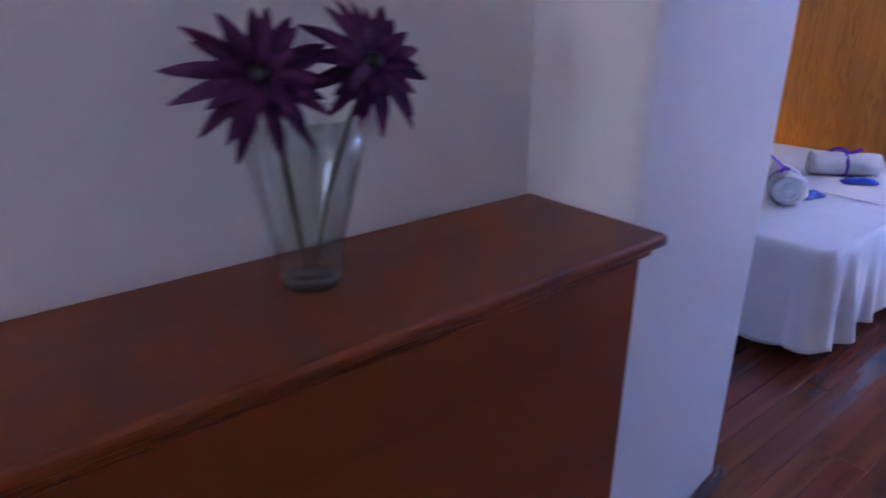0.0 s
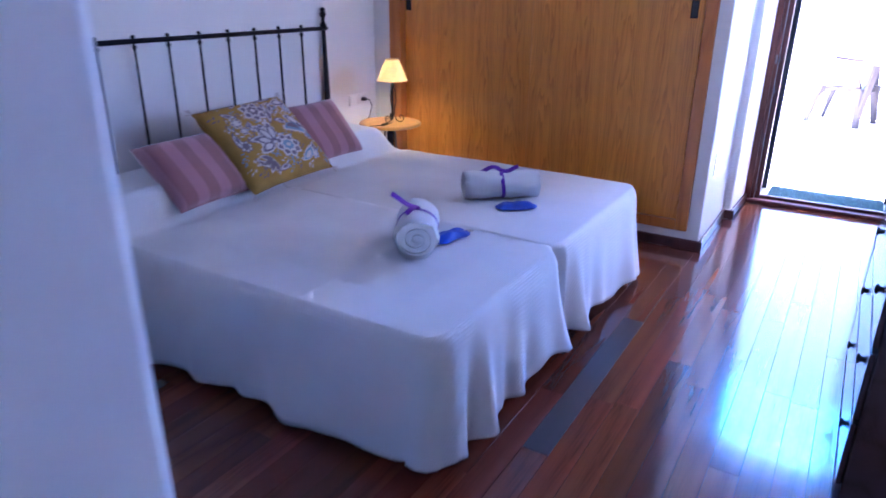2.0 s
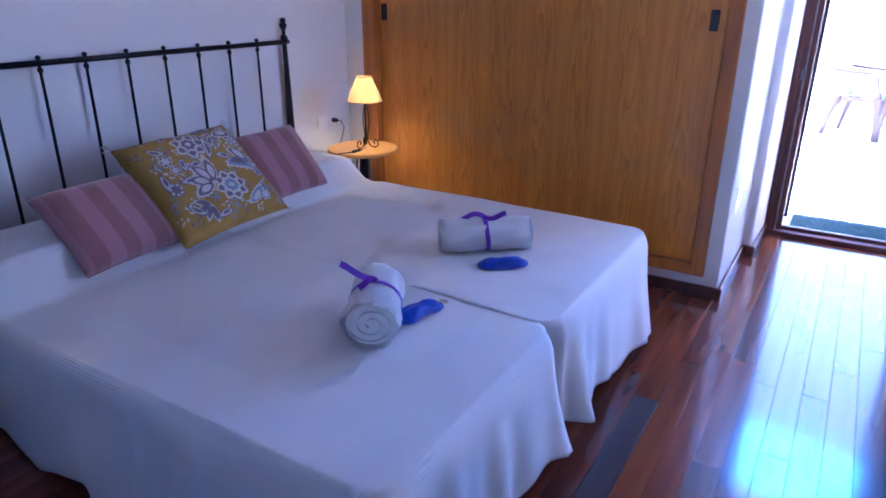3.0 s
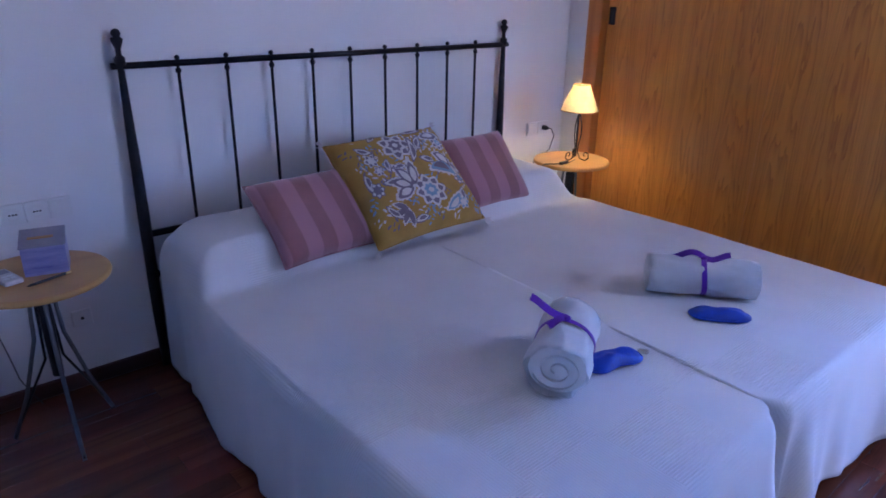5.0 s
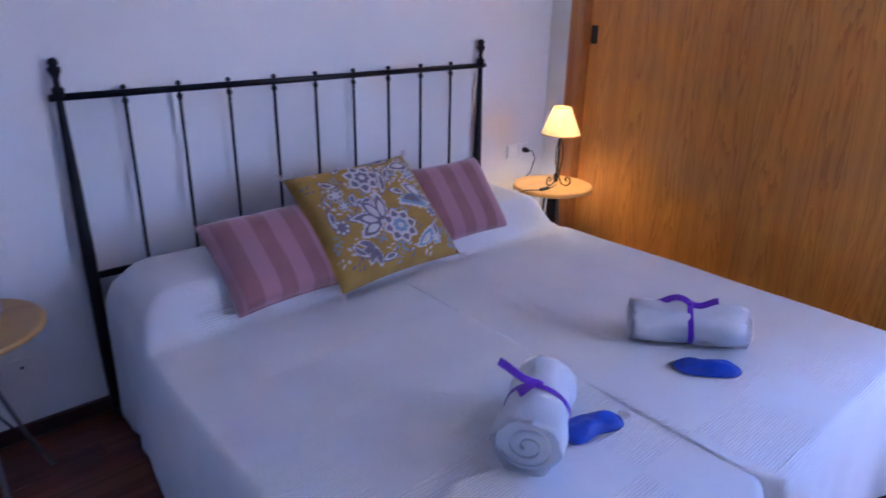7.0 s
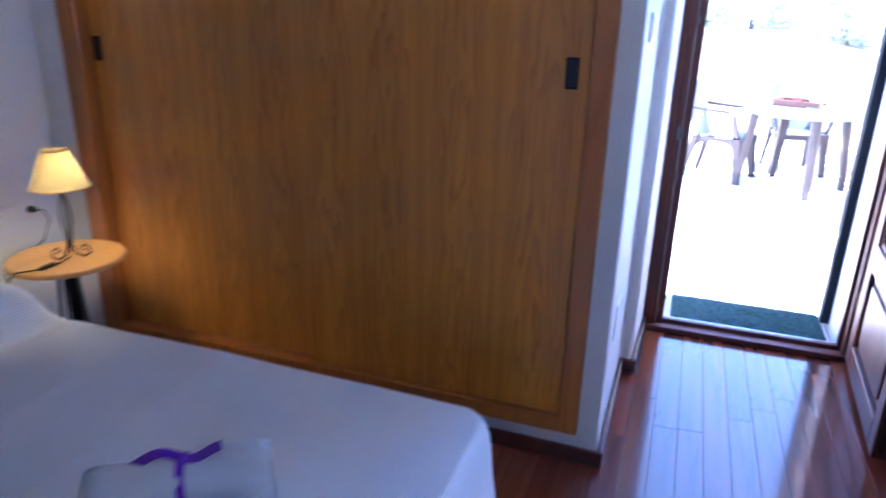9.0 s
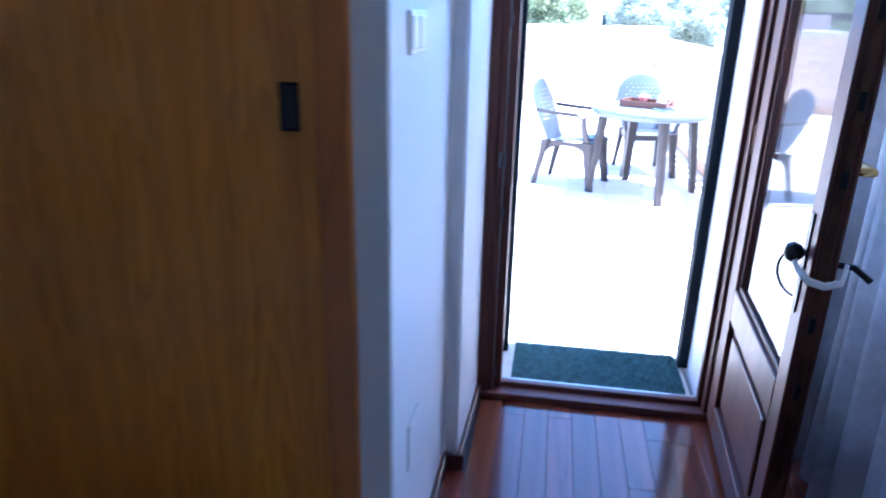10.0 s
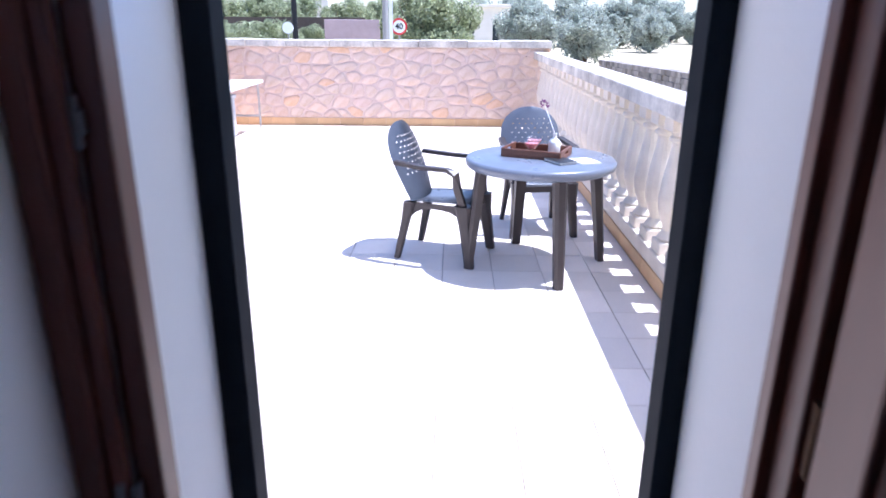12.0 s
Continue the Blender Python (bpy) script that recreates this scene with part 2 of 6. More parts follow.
M_PINE = veneer("wardrobe_pine", (0.77, 0.32, 0.032), (0.45, 0.142, 0.010), 0.3, 0.235, 0.25)
M_PINEFRAME = wood("wardrobe_frame_wood", (0.50, 0.175, 0.026), (0.28, 0.078, 0.010), 0.3, 30, "z", "y", coat=0.2)
M_DRESSER = wood("dresser_wood", (0.27, 0.058, 0.008), (0.18, 0.035, 0.005), 0.42, 12, "x", "z", coat=0.06)
M_TABLEWOOD = wood("bedside_wood", (0.52, 0.28, 0.075), (0.38, 0.18, 0.04), 0.35, 16, "x", "y", coat=0.2)
M_MAHOG = wood("door_wood", (0.115, 0.031, 0.018), (0.045, 0.012, 0.009), 0.5, 18, "z", "y", coat=0.05)
M_IRON = material("wrought_iron", (0.018, 0.018, 0.022), 0.42, 0.6, 0.2, 20, 200, 0.2)
M_STEEL = material("brushed_steel", (0.45, 0.45, 0.46), 0.3, 1.0, 0.1, 12, 240, 0.05)
M_GREYMETAL = material("grey_lacquered_metal", (0.16, 0.16, 0.17), 0.45, 0.3, 0.1, 12, 200, 0.05)
M_BRASS = material("brass", (0.70, 0.47, 0.16), 0.28, 1.0, 0.1, 12, 200, 0.05)
M_TARNISH = material("tarnished_brass", (0.11, 0.058, 0.03), 0.42, 0.7, 0.3, 14, 200, 0.1)
M_CREAMPLASTIC = material("white_plastic", (0.75, 0.75, 0.73), 0.35, 0, 0.02, 8, 90, 0.02)
M_DARKPLASTIC = material("dark_plastic", (0.02, 0.02, 0.022), 0.4, 0, 0.1, 8, 90, 0.02)
M_RAIL = material("shutter_guide_paint", (0.012, 0.016, 0.022), 0.8, 0.0, 0.1, 8, 120, 0.05, spec=0.1)
M_TERRY = material("terry_cloth", (0.95, 0.95, 0.94), 0.95, 0, 0.02, 30, 260, 0.1)
M_TERRY.node_tree.nodes["Principled BSDF"].inputs["Sheen Weight"].default_value = 0.7
M_RIBBON = material("purple_satin", (0.14, 0.02, 0.42), 0.35, 0, 0.15, 12, 200, 0.05)
M_MASK = material("blue_satin", (0.008, 0.055, 0.44), 0.5, 0, 0.2, 26, 160, 0.45)
M_PETAL = material("purple_petal", (0.18, 0.03, 0.15), 0.6, 0, 0.3, 14, 160, 0.2)
M_STEM = material("dry_stem", (0.10, 0.09, 0.05), 0.7)
M_STONE = material("rubble_stone", (0.70, 0.57, 0.50), 0.85, 0, 0.14, 7, 60, 0.8, piece=0.09, color2=(0.56, 0.40, 0.29))
for link in [k for k in M_STONE.node_tree.links if k.to_socket.name == "Base Color"]:
    # some stones are ochre, some greyer
    sN, sL = M_STONE.node_tree.nodes, M_STONE.node_tree.links
    info, geo, add, frac = sN.new("ShaderNodeObjectInfo"), sN.new("ShaderNodeNewGeometry"), sN.new("ShaderNodeMath"), sN.new("ShaderNodeMath")
    frac.operation = "FRACT"
    ramp = sN.new("ShaderNodeValToRGB")
    ramp.color_ramp.interpolation = "CONSTANT"
    for pos, col in ((0.28, (0.95, 0.91, 0.90, 1)), (0.5, (1.0, 0.97, 0.95, 1)), (0.8, (0.97, 0.84, 0.70, 1)), (0.88, (0.88, 0.86, 0.90, 1))):
        ramp.color_ramp.elements.new(pos).color = col
    mul = sN.new("ShaderNodeMix")
    mul.data_type, mul.blend_type = "RGBA", "MULTIPLY"
    mul.inputs["Factor"].default_value = 1.0
    ramp.color_ramp.elements[0].color = (1, 1, 1, 1)
    sL.new(info.outputs["Random"], add.inputs[0])
    sL.new(geo.outputs["Random Per Island"], add.inputs[1])
    sL.new(add.outputs[0], frac.inputs[0])
    sL.new(frac.outputs[0], ramp.inputs["Fac"])
    sL.new(link.from_socket, mul.inputs["A"])
    sL.new(ramp.outputs["Color"], mul.inputs["B"])
    sL.new(mul.outputs["Result"], sN["Principled BSDF"].inputs["Base Color"])
M_MORTAR = material("lime_mortar", (0.60, 0.46, 0.40), 0.9, 0, 0.1, 7, 80, 0.5)
M_COPING = material("weathered_coping", (0.78, 0.72, 0.63), 0.85, 0, 0.1, 3.2, 30, 0.7, color2=(0.22, 0.19, 0.17))
M_BALUSTER = material("cast_stone", (0.72, 0.64, 0.54), 0.8, 0, 0.06, 6, 90, 0.35)
M_TILE = material("terrace_tile", (0.80, 0.70, 0.61), 0.6, 0, 0.05, 3, 70, 0.2, piece=0.12)
M_GROUT = material("terrace_grout", (0.62, 0.55, 0.48), 0.85)
M_SKIRTTILE = material("tan_skirting_tile", (0.55, 0.35, 0.18), 0.6, 0, 0.08, 4, 70, 0.2, piece=0.16)
M_RESIN = material("brown_garden_resin", (0.038, 0.029, 0.028), 0.45, 0, 0.08, 10, 140, 0.08)
M_RESINTOP = material("grey_garden_resin", (0.14, 0.16, 0.205), 0.3, 0, 0.06, 10, 140, 0.08)
M_MAT = material("green_bristle_mat", (0.11, 0.21, 0.21), 0.8, 0, 0.3, 40, 260, 0.8)
M_SILLSTONE = material("sill_stone", (0.58, 0.54, 0.48), 0.6, 0, 0.1, 12, 90, 0.3)
M_CURTAIN = foliage("sheer_curtain", (0.80, 0.80, 0.82), 0.45, 0.0)


def blown_glass(name, tint):
    """Thin blown glass: clear, with the gloss of a smooth shell."""
    mt = bpy.data.materials.new(name)
    mt.use_nodes = True
    N, L = mt.node_tree.nodes, mt.node_tree.links
    N.remove(N["Principled BSDF"])
    tr, gl, fr, mx = N.new("ShaderNodeBsdfTransparent"), N.new("ShaderNodeBsdfGlossy"), N.new("ShaderNodeLayerWeight"), N.new("ShaderNodeMixShader")
    tr.inputs["Color"].default_value = (*tint, 1)
    gl.inputs["Roughness"].default_value = 0.04
    fr.inputs["Blend"].default_value = 0.25
    ml = N.new("ShaderNodeMath")
    ml.operation = "MULTIPLY_ADD"
    ml.inputs[1].default_value, ml.inputs[2].default_value = 0.4, 0.03
    L.new(fr.outputs["Facing"], ml.inputs[0])
    L.new(ml.outputs[0], mx.inputs[0])
    L.new(tr.outputs[0], mx.inputs[1])
    L.new(gl.outputs[0], mx.inputs[2])
    L.new(mx.outputs[0], N["Material Output"].inputs["Surface"])
    return mt


M_VASE = blown_glass("vase_glass", (0.90, 0.93, 0.915))
M_PANE = blown_glass("door_pane", (0.95, 0.965, 0.96))
M_VASEBASE = blown_glass("green_base_glass", (0.50, 0.66, 0.58))

# ---- the large structure ----
WX, NY, CEIL = 5.06, 3.035, 2.6     # wardrobe wall, headboard wall, ceiling height

floor = solid("floor", box(bmesh.new(), -4.5, 6.27, -3.2, 3.15, -0.12, -0.006), M_SUBFLOOR, "glossy reddish-brown hardwood parquet floor", "floor", "structure")
solid("ceiling", box(bmesh.new(), -4.6, 6.7, -3.3, 3.3, CEIL, CEIL + 0.2), M_CEIL, "plain white painted ceiling", "ceiling", "structure")
solid("wall_north", box(bmesh.new(), 1.5, 5.85, NY, NY + 0.2, -0.1, CEIL), M_WALL, "white painted wall behind the headboard", "wall", "structure")
bm = bmesh.new()
box(bm, 2.5, 4.65, -1.05, -0.85, -0.1, CEIL)
box(bm, 5.9, 6.25, -1.05, -0.85, -0.1, CEIL)
box(bm, 4.65, 5.9, -1.05, -0.85, -0.1, 0.95)
box(bm, 4.65, 5.9, -1.05, -0.85, 2.1, CEIL)
solid("wall_south", bm, M_WALL, "plain white painted wall with a curtained window", "wall", "structure")
# added sun blocker out of view: keeps direct sun out of the south window
solid("roof", box(bmesh.new(), 2.7, 6.25, -2.2, -1.05, CEIL, CEIL + 0.18), M_CEIL, "unseen white slab added to keep the sun off the window", "roof", "structure")
solid("wall_hall_end", box(bmesh.new(), 2.5, 2.7, -3.2, -1.05, -0.1, CEIL), M_WALL, "plain white painted wall of the hall", "wall", "structure")
solid("wall_hall_south", box(bmesh.new(), -4.5, 2.7, -3.4, -3.2, -0.1, CEIL), M_WALL, "plain white painted wall of the hall", "wall", "structure")
# the opening in the west wall is made up, to hold the hall lamp
bm = bmesh.new()
box(bm, -4.7, -4.5, -3.2, -0.56, -0.1, CEIL)
box(bm, -4.7, -4.5, 0.36, 1.25, -0.1, CEIL)
box(bm, -4.7, -4.5, -0.56, 0.36, -0.1, 0.98)
box(bm, -4.7, -4.5, -0.56, 0.36, 2.12, CEIL)
solid("wall_west", bm, M_WALL, "plain white painted wall with an unseen opening added for the fill lamp", "wall", "structure")
bm = bmesh.new()
box(bm, -4.5, 1.0, 1.05, 1.25, -0.1, CEIL)
solid("wall_hall", bm, M_WALL, "off-white wall behind the wooden dresser", "wall", "structure")
bm = bmesh.new()
prism(bm, [(0.992, 1.3), (0.992, 0.802), (1.0, 0.789), (1.018, 0.788), (1.684, 0.870), (1.702, 0.878), (1.710, 0.896), (1.710, NY), (1.5, NY), (1.5, 1.3)], -0.1, CEIL)
solid("wall_pier", bm, M_WALL, "white painted wall end between hall and bedroom", "wall", "structure")

# wardrobe wall with its opening, and the doorway recess beside it
bm = bmesh.new()
prism(bm, [(WX, 0.834), (WX, 0.768), (WX + 0.006, 0.763), (5.77, 0.763), (5.78, 0.754), (5.78, 0.724), (5.787, 0.714), (6.25, 0.70), (6.25, 0.834)], -0.1, CEIL)
solid("wall_doorway", bm, M_WALL, "white wall return with a rounded pier beside the terrace door", "wall", "structure")
bm = bmesh.new()
box(bm, WX, WX + 0.1, 0.834, NY, -0.1, 0.106)
solid("wall_wardrobe_base", bm, M_WALL, "white wall strip below the wardrobe", "wall", "structure")
bm = bmesh.new()
box(bm, WX, WX + 0.1, 0.834, NY, 2.3, CEIL)
box(bm, WX, WX + 0.1, 2.902, NY, 0.106, 2.3)
box(bm, WX + 0.7, WX + 0.8, 0.834, NY, -0.1, CEIL)
solid("wall_wardrobe_head", bm, M_WALL, "white wall above and beside the wardrobe", "wall", "structure")
EX0, EX1 = 6.25, 6.69
bm = bmesh.new()
box(bm, EX0, EX1, 0.70, 4.3, -0.1, 2.9)
box(bm, EX0 + 0.082, EX1, 0.648, 0.70, -0.1, 2.9)
box(bm, EX0, EX1, -1.6, -0.225, -0.1, 2.9)
box(bm, EX0 + 0.082, EX1, -0.225, -0.19, -0.1, 2.9)
box(bm, EX0, EX1, -0.225, 0.70, 2.2, 2.9)
solid("wall_east", bm, M_WALL, "white rendered outer wall around the terrace door", "wall", "structure")

# skirting boards
def skirting(name, pts, z1=0.062, thick=0.016):
    """Boards along a line; the room lies on its right-hand side."""
    bm = bmesh.new()
    for (ax, ay), (bx, by) in zip(pts, pts[1:]):
        d = Vector((bx - ax, by - ay, 0))
        ln = d.length
        m = Matrix.Translation((ax, ay, 0)) @ Matrix.Rotation(math.atan2(d.y, d.x), 4, "Z")
        box(bm, -0.0, ln + 0.012, -thick, 0.0, 0, z1, 0.004, 1, m)
    return solid(name, bm, M_BASE, "dark reddish-brown wooden skirting board", "baseboard", "structure")


skirting("baseboard", [(1.72, NY), (WX - 0.001, NY)])
skirting("baseboard", [(WX, NY - 0.02), (WX, 0.751)])
skirting("baseboard", [(WX, 0.763), (5.78, 0.763)])
skirting("baseboard", [(5.78, 0.76), (5.78, 0.70)])
skirting("baseboard", [(5.782, 0.714), (6.249, 0.70)])
skirting("baseboard", [(1.018, 0.786), (1.71, 0.87)])
skirting("baseboard", [(1.71, 0.878), (1.71, NY)], 0.062, -0.016)

# ---- wardrobe ----
def sliding_door(parent, y0, y1, x, handle_y):
    ob = part("door", box(bmesh.new(), x, x + 0.03, y0, y1, 0.168, 2.235, 0.003, 1), M_PINE, parent)
    part("panel", box(bmesh.new(), x - 0.004, x + 0.004, y0 + 0.0015, y1 - 0.0015, 0.17, 2.233, 0.002, 1), M_PINE, ob)
    bm = bmesh.new()
    for a, b, c, d in ((-0.019, -0.013, -0.045, 0.045), (0.013, 0.019, -0.045, 0.045), (-0.013, 0.013, 0.038, 0.045), (-0.013, 0.013, -0.045, -0.038)):
        box(bm, x - 0.008, x + 0.002, handle_y + a, handle_y + b, 1.308 + c, 1.308 + d, 0.001, 1)
    part("handle", bm, M_IRON, ob, "dark metal recessed pull")
    part("recess", box(bmesh.new(), x - 0.0055, x, handle_y - 0.0125, handle_y + 0.0125, 1.27, 1.346), M_DARKPLASTIC, ob)
    return ob


wardrobe = thing("built_in_wardrobe", Matrix(), "honey-coloured pine wardrobe with two sliding doors, built into the wall", "wardrobe")
part("carcass", box(bmesh.new(), WX + 0.115, WX + 0.69, 0.84, 2.9, 0.108, 2.298), M_PINEFRAME, wardrobe)
for nm, a in (("frame_stile", (0.836, 0.9, 0.108, 2.298)), ("frame_stile", (2.81, 2.9, 0.108, 2.298)), ("frame_rail", (0.9, 2.81, 0.108, 0.166)), ("frame_rail", (0.9, 2.81, 2.238, 2.298))):
    part(nm, box(bmesh.new(), WX - 0.014, WX + 0.06, *a[:2], *a[2:], 0.004, 2), M_PINEFRAME, wardrobe)
part("track", box(bmesh.new(), WX + 0.06, WX + 0.112, 0.9, 2.81, 0.14, 0.165), M_PINEFRAME, wardrobe)
sliding_door(wardrobe, 0.903, 1.872, WX + 0.008, 0.955)
sliding_door(wardrobe, 1.80, 2.808, WX + 0.046, 2.778)

# ---- terrace door ----
door_frame = thing("door_frame", Matrix.Translation((EX0, 0.2, 0)), "dark mahogany-stained door frame with a raised threshold", "door frame", kind="structure")
door_frame.name = "door_1"
bm = bmesh.new()
box(bm, 0.0, 0.08, 0.462, 0.499, 0, 2.2, 0.005)
box(bm, 0.012, 0.08, 0.44, 0.4615, 0, 2.2, 0.004)
box(bm, 0.034, 0.08, 0.405, 0.4395, 0, 2.2, 0.004)
part("jamb", bm, M_MAHOG, door_frame)
bm = bmesh.new()
box(bm, 0.024, 0.03, 0.4365, 0.4398, 0.03, 2.2)
part("weather_strip", bm, M_STEEL, door_frame, "thin pale weather strip in the rebate")
bm = bmesh.new()
box(bm, 0.0, 0.05, -0.423, -0.385, 0, 2.2, 0.004)
box(bm, 0.05, 0.08, -0.423, -0.37, 0, 2.2, 0.003)
part("jamb", bm, M_MAHOG, door_frame)
bm = bmesh.new()
box(bm, -0.012, 0.05, -0.423, 0.499, 0, 0.03, 0.006)
box(bm, 0.05, 0.082, -0.423, 0.499, 0, 0.05, 0.005)
part("threshold", bm, M_MAHOG, door_frame)
bm = bmesh.new()
box(bm, 0.082, 0.1, -0.375, 0.44, 0.005, 0.045, 0.003)
part("threshold_strip", bm, M_STEEL, door_frame)
part("head", box(bmesh.new(), 0, 0.08, -0.423, 0.499, 2.11, 2.2, 0.004), M_MAHOG, door_frame)
for z in (1.462, 0.775, 0.1):
    bm = bmesh.new()
    box(bm, 0.02, 0.032, 0.432, 0.44, z - 0.03, z + 0.03, 0.003)
    box(bm, 0.022, 0.03, 0.427, 0.433, z - 0.014, z + 0.014, 0.002)
    part("striker_plate", bm, M_GREYMETAL, door_frame, "small steel lock striker")
bm = bmesh.new()
box(bm, 0.008, 0.0125, 0.444, 0.457, 0.95, 1.008, 0.002)
box(bm, 0.014, 0.032, 0.43, 0.44, 0.955, 1.0, 0.002)
part("latch_plate", bm, M_GREYMETAL, door_frame, "worn steel latch plate")

for nm, y0, y1 in (("trim", 0.600, 0.650), ("trim", -0.192, -0.15)):
    bm = bmesh.new()
    box(bm, 6.62, 6.688, y0, y1, 0.02, 2.2, 0.003)
    solid(nm, bm, M_RAIL, "dark grey metal roller shutter guide rail", "shutter guide", "structure")
solid("window_sill", box(bmesh.new(), 6.335, 6.78, -0.172, 0.645, -0.1, 0.012, 0.006), M_SILLSTONE, "pale stone door sill", "sill", "structure")

# the open leaf: x runs from the hinge to the free edge, +y is its outer face
HX, HY, FX, FY = 6.235, -0.195, 5.425, -0.137
ang = math.atan2(FY - HY, FX - HX)
LW = math.hypot(FX - HX, FY - HY)
leaf = thing("terrace_door", Matrix.Translation((HX, HY, 0)) @ Matrix.Rotation(ang, 4, "Z"), "open mahogany-stained glazed door leaf with a lower panel", "door")
T = 0.056   # leaf thickness; outer face at y = 0, inner face at y = +T (after the turn, away from the walk)
def leafbox(name, x0, x1, z0, z1, y0=0.0, y1=T, mat=None, bevel=0.005, parent=None, label=""):
    return part(name, box(bmesh.new(), x0, x1, y0, y1, z0, z1, bevel), mat or M_MAHOG, parent or leaf, label)


leafbox("stile", 0.0, 0.105, 0.03, 2.1)
free = leafbox("stile", LW - 0.085, LW, 0.03, 2.1)
leafbox("bottom_rail", 0.105, LW - 0.085, 0.03, 0.135)
leafbox("lock_rail", 0.105, LW - 0.085, 0.485, 0.6)
leafbox("top_rail", 0.105, LW - 0.085, 2.0, 2.1)
leafbox("panel", 0.105, LW - 0.085, 0.135, 0.485, 0.02, 0.036)
leafbox("raised_panel", 0.15, LW - 0.15, 0.18, 0.44, 0.008, 0.02, None, 0.006)
for x0, x1, z0, z1 in ((0.105, 0.122, 0.6, 2.0), (LW - 0.102, LW - 0.085, 0.6, 2.0), (0.122, LW - 0.102, 0.6, 0.617), (0.122, LW - 0.102, 1.983, 2.0)):
    leafbox("glazing_bead", x0, x1, z0, z1, 0.012, 0.02, None, 0.003)
pane = leafbox("pane", 0.107, LW - 0.087, 0.602, 1.998, 0.022, 0.028, M_PANE, 0)
pane.visible_shadow = False
bm = bmesh.new()
box(bm, LW, LW + 0.003, 0.018, 0.036, 0.05, 2.08, 0.001, 1)
part("lock_strip", bm, M_TARNISH, free, "tarnished brass lock strip")
for z in (0.25, 0.62, 0.8, 1.15, 1.32, 1.5, 1.75):
    part("bolt", box(bmesh.new(), LW + 0.003, LW + 0.01, 0.02, 0.034, z - 0.02, z + 0.02, 0.002, 1), M_IRON, free)
bm = bmesh.new()
box(bm, LW + 0.0, LW + 0.0035, 0.008, 0.011, 0.05, 2.08)
box(bm, LW + 0.0, LW + 0.0035, 0.044, 0.047, 0.05, 2.08)
part("weather_strip", bm, M_TARNISH, free)
# outer escutcheon, oval knob, ring pull and the cord tied round the stile
ZC = 0.94
part("escutcheon", box(bmesh.new(), LW - 0.062, LW - 0.042, -0.004, 0.0, ZC - 0.13, ZC + 0.12, 0.0018, 1), M_IRON, free)
bm = bmesh.new()
lathe(bm, [(0.006, 0), (0.02, 0.012), (0.026, 0.026), (0.02, 0.04), (0.004, 0.046)], seg=14)
bmesh.ops.transform(bm, matrix=Matrix.Translation((LW - 0.055, -0.003, ZC + 0.02)) @ Matrix.Rotation(radians(90), 4, "X"), verts=bm.verts)
part("knob", bm, M_IRON, free, "black oval door knob", True)
bm = bmesh.new()
tube(bm, [(LW - 0.052 - 0.055 * math.sin(a), -0.012 - 0.03 * math.sin(a), ZC - 0.035 + 0.055 * math.cos(a)) for a in [math.pi * i / 14 for i in range(15)]], 0.0035, 6)
part("ring_pull", bm, M_IRON, free, "thin black iron ring pull", True)
bm = bmesh.new()
loop = [(LW - 0.05, -0.03, ZC + 0.02), (LW - 0.02, -0.022, ZC - 0.006), (LW + 0.016, -0.004, ZC - 0.022), (LW + 0.018, 0.03, ZC - 0.03), (LW + 0.012, 0.066, ZC - 0.02), (LW - 0.02, 0.08, ZC + 0.01)]
for dz in (0.0, -0.008):
    tube(bm, [(x, y, z + dz) for x, y, z in loop], 0.0055, 7)
part("cord", bm, M_TERRY, free, "white cord tied round the handle", True)
bm = bmesh.new()
tube(bm, [(LW - 0.05, T, ZC), (LW - 0.05, T + 0.05, ZC - 0.005), (LW - 0.03, T + 0.085, ZC - 0.03)], 0.008, 8)
part("lever", bm, M_IRON, free, "black lever handle", True)
bm = bmesh.new()
box(bm, LW - 0.07, LW - 0.035, T, T + 0.006, 1.06, 1.22, 0.002)
tube(bm, [(LW - 0.052, T, 1.16), (LW - 0.052, T + 0.045, 1.16), (LW - 0.1, T + 0.05, 1.16), (LW - 0.16, T + 0.05, 1.155)], 0.010, 8)
part("brass_handle", bm, M_BRASS, free, "polished brass lever handle", True)
for z in (0.3, 1.1, 1.85):
    bm = bmesh.new()
    tube(bm, [(-0.008, 0.004, z - 0.05), (-0.008, 0.004, z + 0.05)], 0.008, 8)
    part("hinge", bm, M_TARNISH, leaf)

# window beside the door, behind the curtain
window = thing("window_1", Matrix.Translation((4.65, -1.0, 0.95)), "mahogany-stained casement window behind the curtain", "window", kind="structure")
for nm, a in (("window_frame", (0.0, 0.07, 0.0, 1.15)), ("window_frame", (1.18, 1.25, 0.0, 1.15)), ("window_frame", (0.07, 1.18, 0.0, 0.07)), ("window_frame", (0.07, 1.18, 1.08, 1.15)), ("mullion", (0.59, 0.66, 0.07, 1.08))):
    part(nm, box(bmesh.new(), a[0], a[1], -0.03, 0.03, a[2], a[3], 0.004), M_MAHOG, window)
for a, b in ((0.07, 0.59), (0.66, 1.18)):
    part("pane", box(bmesh.new(), a, b, -0.003, 0.003, 0.07, 1.08), M_PANE, window).visible_shadow = False

